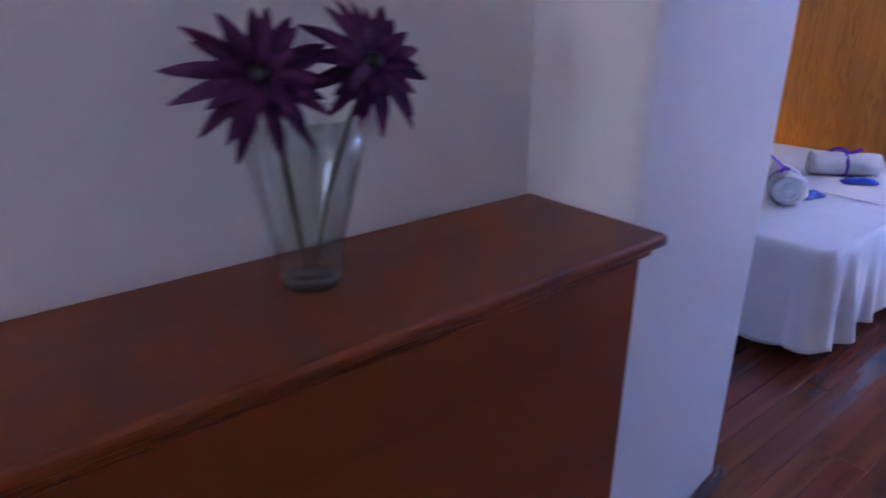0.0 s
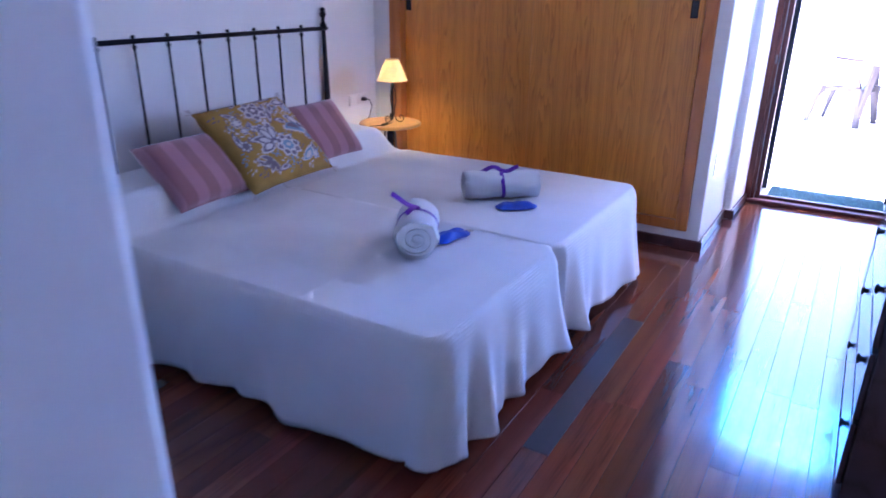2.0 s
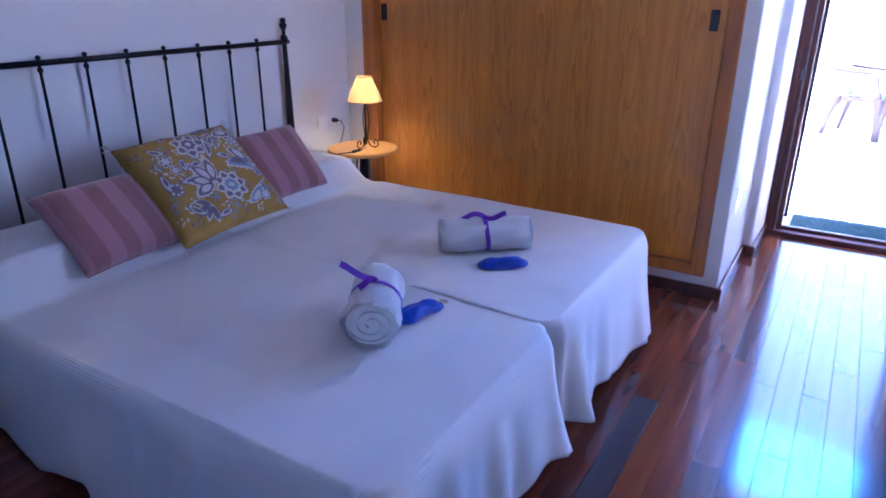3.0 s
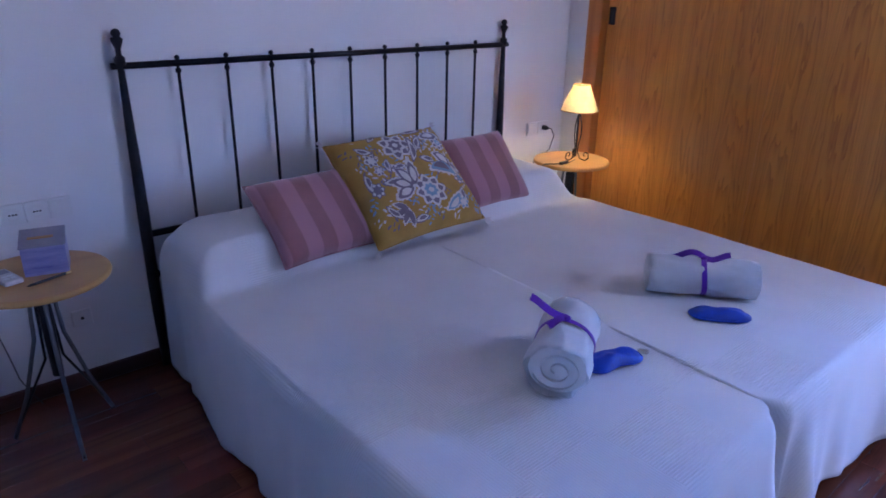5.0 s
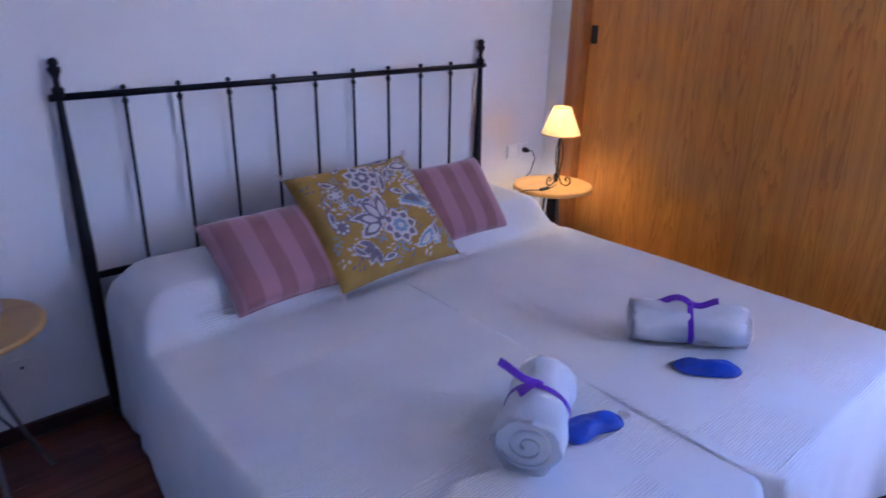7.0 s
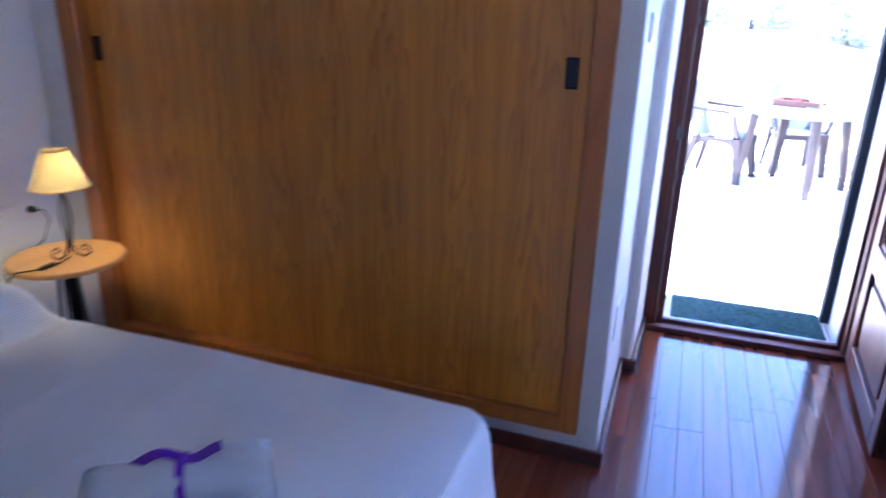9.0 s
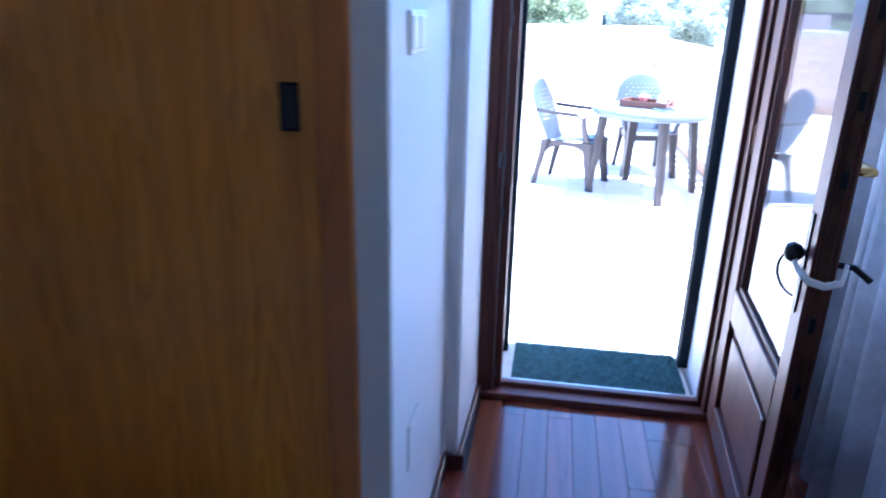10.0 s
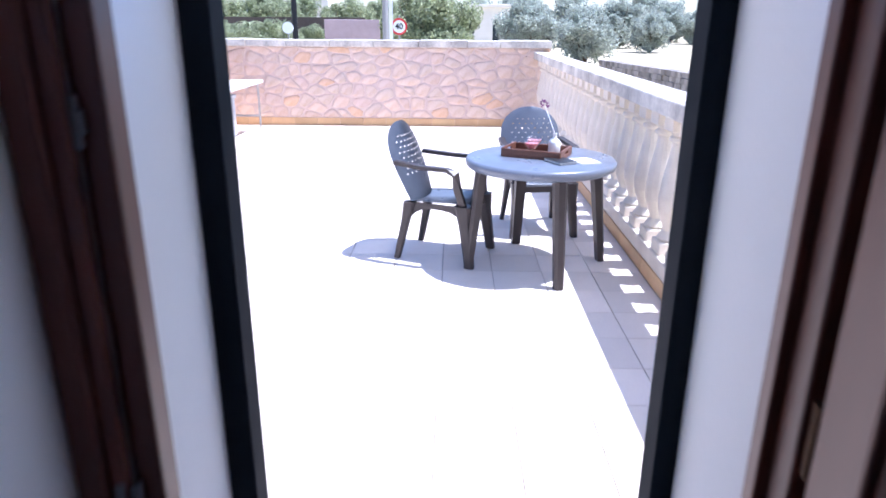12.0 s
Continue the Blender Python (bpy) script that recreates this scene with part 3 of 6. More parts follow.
# curtain gathered behind the open leaf
def drape(x0, x1, y, z0, z1, folds, amp, seed):
    rng = random.Random(seed)
    bm = bmesh.new()
    nu, nv = 90, 26
    ph = [rng.uniform(0, 6.28) for _ in range(4)]
    rows = []
    for j in range(nv + 1):
        v = j / nv
        row = []
        for i in range(nu + 1):
            u = i / nu
            w = 1 + 0.18 * (1 - v) * math.sin(2 * v)
            x = x0 + (x1 - x0) * (0.5 + (u - 0.5) * (0.8 + 0.28 * (1 - v)))
            yy = y + amp * w * (math.sin(2 * math.pi * folds * u + ph[0] + 0.6 * math.sin(3 * v + ph[1])) + 0.35 * math.sin(2 * math.pi * folds * 1.7 * u + ph[2]))
            row.append(bm.verts.new((x, yy, z0 + (z1 - z0) * v + (0.02 * math.sin(9 * u + ph[3]) if j == 0 else 0))))
        rows.append(row)
    for a, b in zip(rows, rows[1:]):
        for i in range(nu):
            bm.faces.new((a[i], a[i + 1], b[i + 1], b[i]))
    bmesh.ops.solidify(bm, geom=bm.faces[:], thickness=0.002)
    return bm


curtain = thing("curtain", Matrix.Translation((5.54, -0.40, 0)), "sheer white curtain hanging in loose folds behind the door", "curtain")
part("fabric", drape(-0.32, 0.42, 0.0, 0.12, 2.3, 7, 0.045, 4), M_CURTAIN, curtain, "", True)
bm = bmesh.new()
tube(bm, [(-0.5, 0.0, 2.33), (0.58, 0.0, 2.33)], 0.012, 10)
part("rod", bm, M_IRON, curtain)
part("bracket", box(bmesh.new(), -0.46, -0.43, -0.43, 0.01, 2.31, 2.34, 0.003), M_IRON, curtain)
part("bracket", box(bmesh.new(), 0.5, 0.53, -0.43, 0.01, 2.31, 2.34, 0.003), M_IRON, curtain)

# ---- light switches and sockets ----
def plate(name, m, modules, w, h, label, kinds, category="socket"):
    """A wall plate in its own x (along the wall) and z; it faces -y."""
    ob = thing(name, m, label, category)
    for i in range(modules):
        cx = (i - (modules - 1) / 2) * w
        part("plate", box(bmesh.new(), cx - w / 2 + 0.0008, cx + w / 2 - 0.0008, -0.009, 0, -h / 2, h / 2, 0.003), M_CREAMPLASTIC, ob)
    for i, k in enumerate(kinds):
        cx = (i - (modules - 1) / 2) * w
        if k == "socket":
            bm = bmesh.new()
            lathe(bm, [(0.0215, -0.002), (0.0215, 0.0022), (0.0195, 0.0028), (0.0185, 0.0012), (0.0004, 0.0012)], seg=20)
            bmesh.ops.transform(bm, matrix=Matrix.Translation((cx, -0.009, 0)) @ Matrix.Rotation(radians(90), 4, "X"), verts=bm.verts)
            part("outlet", bm, M_CREAMPLASTIC, ob)
            for dx in (-0.0095, 0.0, 0.0095):
                bm = bmesh.new()
                lathe(bm, [(0.0034, 0), (0.0034, 0.006)], seg=8)
                bmesh.ops.transform(bm, matrix=Matrix.Translation((cx + dx, -0.0055, 0)) @ Matrix.Rotation(radians(90), 4, "X"), verts=bm.verts)
                part("pin_hole", bm, M_DARKPLASTIC, ob)
        elif k == "hole":
            bm = bmesh.new()
            lathe(bm, [(0.006, 0), (0.006, 0.004)], seg=10)
            bmesh.ops.transform(bm, matrix=Matrix.Translation((cx, -0.008, 0)) @ Matrix.Rotation(radians(90), 4, "X"), verts=bm.verts)
            part("pin_hole", bm, M_DARKPLASTIC, ob)
        else:
            part("rocker", box(bmesh.new(), cx - w * 0.42, cx + w * 0.42, -0.0125, -0.006, -h * 0.38, h * 0.38, 0.0025), M_CREAMPLASTIC, ob)
    return ob


plate("socket_plate", pose(2.315, NY, 0.707), 3, 0.072, 0.072, "triple white wall plate with two sockets and a switch", ("socket", "socket", "rocker"))
plate("socket_plate", pose(4.845, NY, 0.695), 2, 0.088, 0.072, "double white wall plate with a plugged-in lamp", ("rocker", "socket"))
plate("aerial_socket", pose(2.385, NY, 0.278), 1, 0.07, 0.065, "small white aerial socket low on the wall", ("hole",))
plate("light_switch", pose(5.272, 0.763, 1.44), 2, 0.072, 0.085, "double white rocker light switch on the wall", ("rocker", "rocker"), "light switch")
cover = thing("cover_plate", pose(5.265, 0.763, 0.475), "flush white blank cover plate low on the wall", "cover plate")
part("plate", box(bmesh.new(), -0.055, 0.055, -0.005, 0, -0.065, 0.065, 0.0015, 1), M_CREAMPLASTIC, cover)

# ---- beds ----
def coverlet_material():
    mt = material("white_woven_coverlet", (0.68, 0.68, 0.68), 0.9, 0, 0.03, 5, 300, 0.15)
    N, L = mt.node_tree.nodes, mt.node_tree.links
    co = N.new("ShaderNodeTexCoord")
    sep = N.new("ShaderNodeSeparateXYZ")
    L.new(co.outputs["Object"], sep.inputs[0])

    def m(op, a, b=None, c=None):
        n = N.new("ShaderNodeMath")
        n.operation = op
        for i, v in enumerate((a, b, c)):
            if v is None:
                continue
            if isinstance(v, (int, float)):
                n.inputs[i].default_value = v
            else:
                L.new(v, n.inputs[i])
        return n.outputs[0]

    x, y, z = sep.outputs
    cx = m("SINE", m("MULTIPLY_ADD", x, 13.0, 0.6))
    cy = m("SINE", m("MULTIPLY_ADD", y, 10.5, 0.9))
    mask = m("GREATER_THAN", m("MULTIPLY", cx, cy), 0.0)
    rx = m("SINE", m("MULTIPLY", m("ADD", x, m("MULTIPLY", z, 0.35)), 820.0))
    ry = m("SINE", m("MULTIPLY", m("ADD", y, m("MULTIPLY", z, 0.35)), 820.0))
    rib = m("ADD", m("MULTIPLY", ry, mask), m("MULTIPLY", m("MULTIPLY", rx, 0.25), m("SUBTRACT", 1.0, mask)))
    b = N.new("ShaderNodeBump")
    b.inputs["Strength"].default_value, b.inputs["Distance"].default_value = 0.22, 0.002
    geo = N.new("ShaderNodeNewGeometry")
    sn = N.new("ShaderNodeSeparateXYZ")
    L.new(geo.outputs["Normal"], sn.inputs[0])
    L.new(m("MULTIPLY_ADD", m("ABSOLUTE", sn.outputs[2]), 0.4, 0.1), b.inputs["Strength"])
    L.new(rib, b.inputs["Height"])
    p = N["Principled BSDF"]
    old = p.inputs["Normal"].links[0].from_node
    L.new(old.outputs[0], b.inputs["Normal"])
    L.new(b.outputs[0], p.inputs["Normal"])
    p.inputs["Sheen Weight"].default_value = 0.2
    return mt


M_COVER = coverlet_material()


def coverlet(w, ln, top, hem, seed, slant):
    """Cover over a bed that runs from the foot (y = 0) to the head (y = ln), x from 0 to w."""
    rng = random.Random(seed)
    r, n = 0.07, 40
    per = []
    def arc(cx, cy, a0):
        for i in range(7):
            a = a0 + math.pi / 2 * i / 6
            per.append((cx + r * math.cos(a), cy + r * math.sin(a), math.cos(a), math.sin(a)))
    def line(x0, y0, x1, y1, nx, ny, k):
        for i in range(1, k):
            t = i / k
            per.append((x0 + (x1 - x0) * t, y0 + (y1 - y0) * t, nx, ny))
    arc(r, r, math.pi)
    line(r, 0, w - r, 0, 0, -1, 56)
    arc(w - r, r, 1.5 * math.pi)
    line(w, r, w, ln - r, 1, 0, 110)
    arc(w - r, ln - r, 0)
    line(w - r, ln, r, ln, 0, 1, 30)
    arc(r, ln - r, math.pi / 2)
    line(0, ln - r, 0, r, -1, 0, 110)
    total = 0.0
    s = [0.0]
    for a, b in zip(per, per[1:] + per[:1]):
        total += math.hypot(b[0] - a[0], b[1] - a[1])
        s.append(total)
    ph = [rng.uniform(0, 6.28) for _ in range(8)]
    def z_top(x, y):
        t = min(1, max(0, (y - (ln - 0.5)) / 0.11))
        up = t * t * (3 - 2 * t)
        e = min(1, max(0, min(x, w - x) / 0.13))
        back = min(1, max(0, (ln - y) / 0.1))
        return top - 0.008 * math.exp(-((y - ln + 0.52) / 0.035) ** 2) + 0.135 * up * math.sqrt(max(0, 1 - (1 - e) ** 2)) * (0.45 + 0.55 * back) + 0.004 * noise.noise((x * 4, y * 4, seed)) + 0.006 * noise.noise((x * 1.7, y * 1.7, seed + 5))
    rings = []
    cxm = w / 2
    for k in range(18):
        f = k / 17
        f = 1 - (1 - f) ** 1.3
        ring = []
        for x, y, nx, ny in per:
            cy = min(max(y, w / 2), ln - w / 2)
            px, py = cxm + (x - cxm) * f, cy + (y - cy) * f
            ring.append((px, py, z_top(px, py)))
        rings.append(ring)
    drop = top - hem
    for k in range(1, 22):
        f = k / 21
        ring = []
        for i, (x, y, nx, ny) in enumerate(per):
            u = s[i]
            fold = math.sin(u * 24 + ph[0] + 1.6 * math.sin(u * 4.3 + ph[1])) + 0.6 * math.sin(u * 41 + ph[2] + math.sin(u * 7 + ph[3]))
            fold *= 0.65 + 0.5 * math.sin(u * 5.3 + ph[5])
            corner = 0
            for qx in (0, w):
                corner += math.exp(-((x - qx) ** 2 + y ** 2) / 0.03)
            foot = max(0.0, -ny)
            amp = (0.010 + 0.013 * foot) * f ** 1.3 * (1 + 0.9 * corner)
            inner = (nx > 0.5 and slant > 0) or (nx < -0.5 and slant < 0)
            if inner:
                amp *= 0.1
            edge = (0.004 if inner else 0.022) * (1 - (1 - min(1, f * 7)) ** 2)
            out = edge + (0.0 if inner else 0.03 if nx > -0.5 else 0.0) * f + amp * fold + (0.012 if slant > 0 and x < w / 2 else 0.05) * corner * f * f
            hemz = 0.020 * math.sin(u * 6 + ph[4]) + 0.016 * math.sin(u * 15 + ph[0] + 0.4) + (-0.05 if slant < 0 and x > w / 2 else 0.03) * corner * f - ((0.02 + 0.045 * y / ln) if nx < -0.5 else 0)
            d = drop * f
            z0 = z_top(x, y)
            ring.append((x + nx * out, y + ny * out, z0 - 0.022 * min(1, f * 7) ** 2 - (z0 - hem) * f + hemz * f ** 2))
        rings.append(ring)
    bm = bmesh.new()
    loft(bm, rings, caps=False)
    # the two beds meet along a slightly slanting line; the outer side draws in towards the pillow
    for v in bm.verts:
        f = min(1.0, max(0.0, v.co.x / w))
        g = 1 - min(1.0, max(0.0, v.co.y / ln))
        t = min(1.0, max(0.0, (v.co.y - ln + 0.75) / 0.6))
        t = t * t * (3 - 2 * t)
        if slant > 0:
            v.co.x += -slant * g * f + 0.055 * t * (1 - f)
        else:
            v.co.x += slant * g * (1 - f)
    bmesh.ops.remove_doubles(bm, verts=bm.verts, dist=0.0004)
    bmesh.ops.solidify(bm, geom=bm.faces[:], thickness=-0.003)
    return bm


def bed(x0, x1, y0, y1, seed, slant):
    w, ln = x1 - x0, y1 - y0
    ob = thing("single_bed", Matrix.Translation((x0, y0, 0)), "single bed made up with a white woven coverlet reaching the floor", "bed", "beds under the iron headboard")
    part("coverlet", coverlet(w, ln, 0.497, 0.105, seed, slant), M_COVER, ob, "white ribbed cotton coverlet with a wavy hem", True)
    part("mattress", box(bmesh.new(), 0.1, w - 0.16, 0.05, ln - 0.05, 0.27, 0.46, 0.03), M_TERRY, ob)
    part("bed_base", box(bmesh.new(), 0.1, w - 0.16, 0.08, ln - 0.05, 0.2, 0.27, 0.01), M_BASE, ob)
    for lx in (0.2, w - 0.22):
        for ly in (0.3, ln - 0.12):
            part("leg", box(bmesh.new(), lx - 0.025, lx + 0.025, ly - 0.025, ly + 0.025, 0.0, 0.2, 0.004), M_PINEFRAME, ob, "short wooden leg")
    return ob


bed(2.612, 3.572, 1.0, 2.955, 3, 0.095)
bed(3.562, 4.5, 1.0, 2.955, 8, -0.095)

# ---- iron headboard ----
headboard = thing("headboard", Matrix.Translation((2.645, 2.998, -0.0)), "black wrought-iron headboard with slim bars and finials", "headboard")
HBW = 1.858
for x in (0.0, HBW):
    bm = bmesh.new()
    lathe(bm, [(0.016, 0), (0.021, 0.25), (0.022, 0.62), (0.019, 0.85), (0.012, 1.15), (0.011, 1.165), (0.019, 1.172), (0.019, 1.195), (0.01, 1.203), (0.01, 1.225), (0.02, 1.25), (0.02, 1.258), (0.012, 1.264), (0.017, 1.274), (0.012, 1.286), (0.003, 1.29)], (x, 0, 0), 12)
    part("post", bm, M_IRON, headboard, "tapered post with a turned finial", True)
bm = bmesh.new()
tube(bm, [(-0.03, 0, 1.168), (HBW + 0.03, 0, 1.168)], 0.0115, 10)
part("top_rail", bm, M_IRON, headboard, "", True)
for z in (0.555, 0.39):
    part("lower_rail", box(bmesh.new(), 0.012, HBW - 0.012, -0.007, 0.007, z - 0.012, z + 0.012, 0.002, 1), M_IRON, headboard)
for i in range(9):
    x = 0.195 + 0.1834 * i
    bm = bmesh.new()
    lathe(bm, [(0.006, 0.39), (0.0065, 0.7), (0.006, 1.13), (0.011, 1.138), (0.011, 1.146), (0.006, 1.152), (0.006, 1.180), (0.010, 1.184), (0.010, 1.190), (0.004, 1.196)], (x, 0, 0), 8)
    part("bar", bm, M_IRON, headboard, "", True)

# ---- cushions ----
def stripe_material():
    mt = material("mauve_striped_velvet", (0.27, 0.11, 0.115), 0.75, 0, 0.1, 8, 220, 0.3)
    N, L = mt.node_tree.nodes, mt.node_tree.links
    p = N["Principled BSDF"]
    old = p.inputs["Base Color"].links[0].from_socket
    co = N.new("ShaderNodeTexCoord")
    sep = N.new("ShaderNodeSeparateXYZ")
    L.new(co.outputs["Object"], sep.inputs[0])
    a = N.new("ShaderNodeMath")
    a.operation = "MULTIPLY"
    a.inputs[1].default_value = 2 * math.pi / 0.125
    L.new(sep.outputs[0], a.inputs[0])
    b = N.new("ShaderNodeMath")
    b.operation = "SINE"
    L.new(a.outputs[0], b.inputs[0])
    c = N.new("ShaderNodeMapRange")
    c.inputs["From Min"].default_value, c.inputs["From Max"].default_value = -0.15, 0.15
    L.new(b.outputs[0], c.inputs["Value"])
    mx = N.new("ShaderNodeMix")
    mx.data_type = "RGBA"
    L.new(c.outputs[0], mx.inputs["Factor"])
    L.new(old, mx.inputs["A"])
    mx.inputs["B"].default_value = (0.37, 0.175, 0.195, 1)
    L.new(mx.outputs["Result"], p.inputs["Base Color"])
    p.inputs["Sheen Weight"].default_value = 0.5
    return mt


M_STRIPE = stripe_material()
M_MUSTARD = material("mustard_linen", (0.42, 0.25, 0.045), 0.85, 0, 0.12, 9, 260, 0.35)
M_PRINT_PALE = material("pale_print", (0.62, 0.57, 0.55), 0.85, 0, 0.1, 30, 260, 0.3)
M_PRINT_GREY = material("grey_mauve_print", (0.20, 0.16, 0.20), 0.85, 0, 0.1, 30, 260, 0.3)
M_PRINT_BLUE = material("blue_print", (0.22, 0.33, 0.45), 0.85, 0, 0.1, 30, 260, 0.3)


def pillow_h(u, v, t):
    a, b = max(0, 1 - u ** 4), max(0, 1 - v ** 4)
    return t * (a * b) ** 0.42


def pillow_xy(u, v, w, h):
    pinch = 0.075
    return w / 2 * u * (1 - pinch * (1 - v * v) * abs(u) ** 3 * 0.8), h / 2 * v * (1 - pinch * (1 - u * u) * abs(v) ** 3 * 0.8)


def pillow(w, h, t, seed):
    bm = bmesh.new()
    n = 30
    rows = {}
    for side in (1, -1):
        for j in range(n + 1):
            for i in range(n + 1):
                u, v = 2 * i / n - 1, 2 * j / n - 1
                x, y = pillow_xy(u, v, w, h)
                z = side * pillow_h(u, v, t) + 0.004 * noise.noise((x * 9, y * 9, seed)) * (1 - max(abs(u), abs(v)) ** 6)
                rows[side, i, j] = bm.verts.new((x, y, z))
        for j in range(n):
            for i in range(n):
                bm.faces.new([rows[side, i, j], rows[side, i + 1, j], rows[side, i + 1, j + 1], rows[side, i, j + 1]])
    bmesh.ops.remove_doubles(bm, verts=bm.verts, dist=0.0008)
    return bm


def frame3(bl, br, up):
    """Pose with x from bl to br, y up the cushion, z out of its face."""
    bl, br, up = Vector(bl), Vector(br), Vector(up)
    x = (br - bl).normalized()
    y = (up - (bl + br) / 2)
    y = (y - x * y.dot(x)).normalized()
    z = x.cross(y)
    m = Matrix((x, y, z)).transposed().to_4x4()
    m.translation = ((bl + br) / 2 + up) / 2
    return m


def cushion(name, m, w, h, t, mat, label, seed, group=""):
    ob = thing(name, m, label, "cushion", group)
    part("cover", pillow(w, h, t, seed), mat, ob, "", True)
    bm = bmesh.new()
    ring = []
    for side in range(4):
        for i in range(14):
            a = 2 * i / 14 - 1
            u, v = ((a, -1), (1, a), (-a, 1), (-1, -a))[side]
            x, y = pillow_xy(u, v, w, h)
            ring.append(Vector((x, y, 0.001 * math.sin(i * 2.1))))
    ring.append(ring[0])
    tube(bm, ring, 0.0035, 6)
    part("piping", bm, mat, ob, "", True)
    return ob


cushion("striped_cushion", frame3((2.955, 2.43, 0.53), (3.37, 2.45, 0.53), (3.085, 2.70, 0.765)), 0.43, 0.35, 0.062, M_STRIPE, "mauve velvet cushion with broad tonal stripes, leaning on the pillow", 2, "striped cushions")
cushion("striped_cushion", frame3((3.82, 2.5, 0.53), (4.23, 2.5, 0.53), (3.99, 2.73, 0.80)), 0.42, 0.36, 0.062, M_STRIPE, "mauve velvet cushion with broad tonal stripes, half hidden", 6, "striped cushions")
CW, CH, CT = 0.55, 0.475, 0.075
floral = cushion("floral_cushion", frame3((3.295, 2.37, 0.525), (3.86, 2.385, 0.535), (3.49, 2.73, 0.865)), CW, CH, CT, M_MUSTARD, "mustard-yellow square cushion printed with pale flowers and paisleys", 11)


def on_cushion(x, y, lift):
    u, v = max(-0.97, min(0.97, 2 * x / CW)), max(-0.97, min(0.97, 2 * y / CH))
    px, py = pillow_xy(u, v, CW, CH)
    return Vector((px, py, pillow_h(u, v, CT) + 0.004 * noise.noise((px * 9, py * 9, 11)) + lift))


def blob(bm, cx, cy, ang, ln, wd, lift, curl=0.0, k=9, lobes=0):
    """A leaf-shaped patch of print laid on the cushion."""
    left, right = [], []
    for i in range(k + 1):
        t = i / k
        a = ang + curl * t
        w = wd * math.sin(math.pi * min(1, t * 0.94 + 0.03)) ** 0.8 * (1 + 0.2 * math.sin(lobes * math.pi * 2 * t) if lobes else 1)
        x, y = cx + ln * t * math.cos(ang + curl * t / 2), cy + ln * t * math.sin(ang + curl * t / 2)
        left.append(bm.verts.new(on_cushion(x - w * math.sin(a), y + w * math.cos(a), lift)))
        right.append(bm.verts.new(on_cushion(x + w * math.sin(a), y - w * math.cos(a), lift)))
    for i in range(k):
        bm.faces.new((left[i], left[i + 1], right[i + 1], right[i]))


def flower_print(cx, cy, r, petals, mats):
    for lift, rr, wd, mat, off in ((0.0022, 1.0, 0.30, mats[0], 0), (0.0030, 0.84, 0.22, mats[1], 0), (0.0038, 0.62, 0.2, mats[0], 0.5), (0.0046, 0.42, 0.13, mats[2], 0.5)):
        bm = bmesh.new()
        for i in range(petals):
            blob(bm, cx, cy, 2 * math.pi * (i + off) / petals, r * rr, r * wd * 1.15, lift, 0, 7)
        part("printed_flower", bm, mat, floral)
    bm = bmesh.new()
    blob(bm, cx - r * 0.18, cy, 0, r * 0.36, r * 0.16, 0.0056)
    part("printed_flower", bm, mats[0], floral)


def paisley(cx, cy, ang, ln, wd, curl, mats):
    for lift, f, mat in ((0.0022, 1.0, mats[0]), (0.0030, 0.78, mats[1]), (0.0038, 0.5, mats[2])):
        bm = bmesh.new()
        ox, oy = cx + ln * (1 - f) * 0.4 * math.cos(ang), cy + ln * (1 - f) * 0.4 * math.sin(ang)
        blob(bm, ox, oy, ang, ln * f, wd * f, lift, curl, 12, 5 if f == 1.0 else 0)
        part("printed_paisley", bm, mat, floral)


PG = (M_PRINT_PALE, M_PRINT_GREY, M_PRINT_PALE)
flower_print(0.03, -0.085, 0.075, 8, (M_PRINT_PALE, M_PRINT_GREY, M_PRINT_BLUE))
flower_print(-0.015, 0.145, 0.075, 7, (M_PRINT_PALE, M_PRINT_GREY, M_PRINT_GREY))
flower_print(-0.16, 0.095, 0.032, 6, (M_PRINT_PALE, M_PRINT_GREY, M_PRINT_PALE))
flower_print(-0.15, 0.045, 0.024, 6, (M_PRINT_PALE, M_PRINT_GREY, M_PRINT_PALE))
flower_print(0.16, -0.17, 0.03, 6, (M_PRINT_PALE, M_PRINT_BLUE, M_PRINT_PALE))
for a, ln in ((1.9, 0.13), (2.6, 0.12), (3.3, 0.12), (1.2, 0.13)):
    paisley(-0.03, -0.055, a, ln, 0.028, 0.3, PG)
paisley(0.12, 0.16, 0.2, 0.12, 0.028, -0.5, PG)
paisley(0.13, 0.075, -0.5, 0.12, 0.03, -0.9, PG)
paisley(0.08, 0.0, 0.4, 0.15, 0.03, -1.6, (M_PRINT_PALE, M_PRINT_BLUE, M_PRINT_GREY))
paisley(0.06, -0.185, 0.25, 0.13, 0.024, 0.6, (M_PRINT_PALE, M_PRINT_BLUE, M_PRINT_PALE))
paisley(0.02, 0.05, 0.9, 0.14, 0.018, 0.7, (M_PRINT_GREY, M_PRINT_PALE, M_PRINT_GREY))
paisley(-0.02, 0.04, 2.9, 0.07, 0.014, 0.4, (M_PRINT_GREY, M_PRINT_PALE, M_PRINT_GREY))
for a in (2.4, 3.1, 3.8, 4.5):
    paisley(-0.11, -0.14, a, 0.075, 0.015, 0.4, (M_PRINT_PALE, M_PRINT_GREY, M_PRINT_GREY))
flower_print(0.2, 0.12, 0.04, 7, (M_PRINT_PALE, M_PRINT_GREY, M_PRINT_BLUE))
flower_print(-0.2, -0.03, 0.035, 7, (M_PRINT_GREY, M_PRINT_PALE, M_PRINT_GREY))
flower_print(0.21, -0.06, 0.032, 6, (M_PRINT_GREY, M_PRINT_PALE, M_PRINT_BLUE))
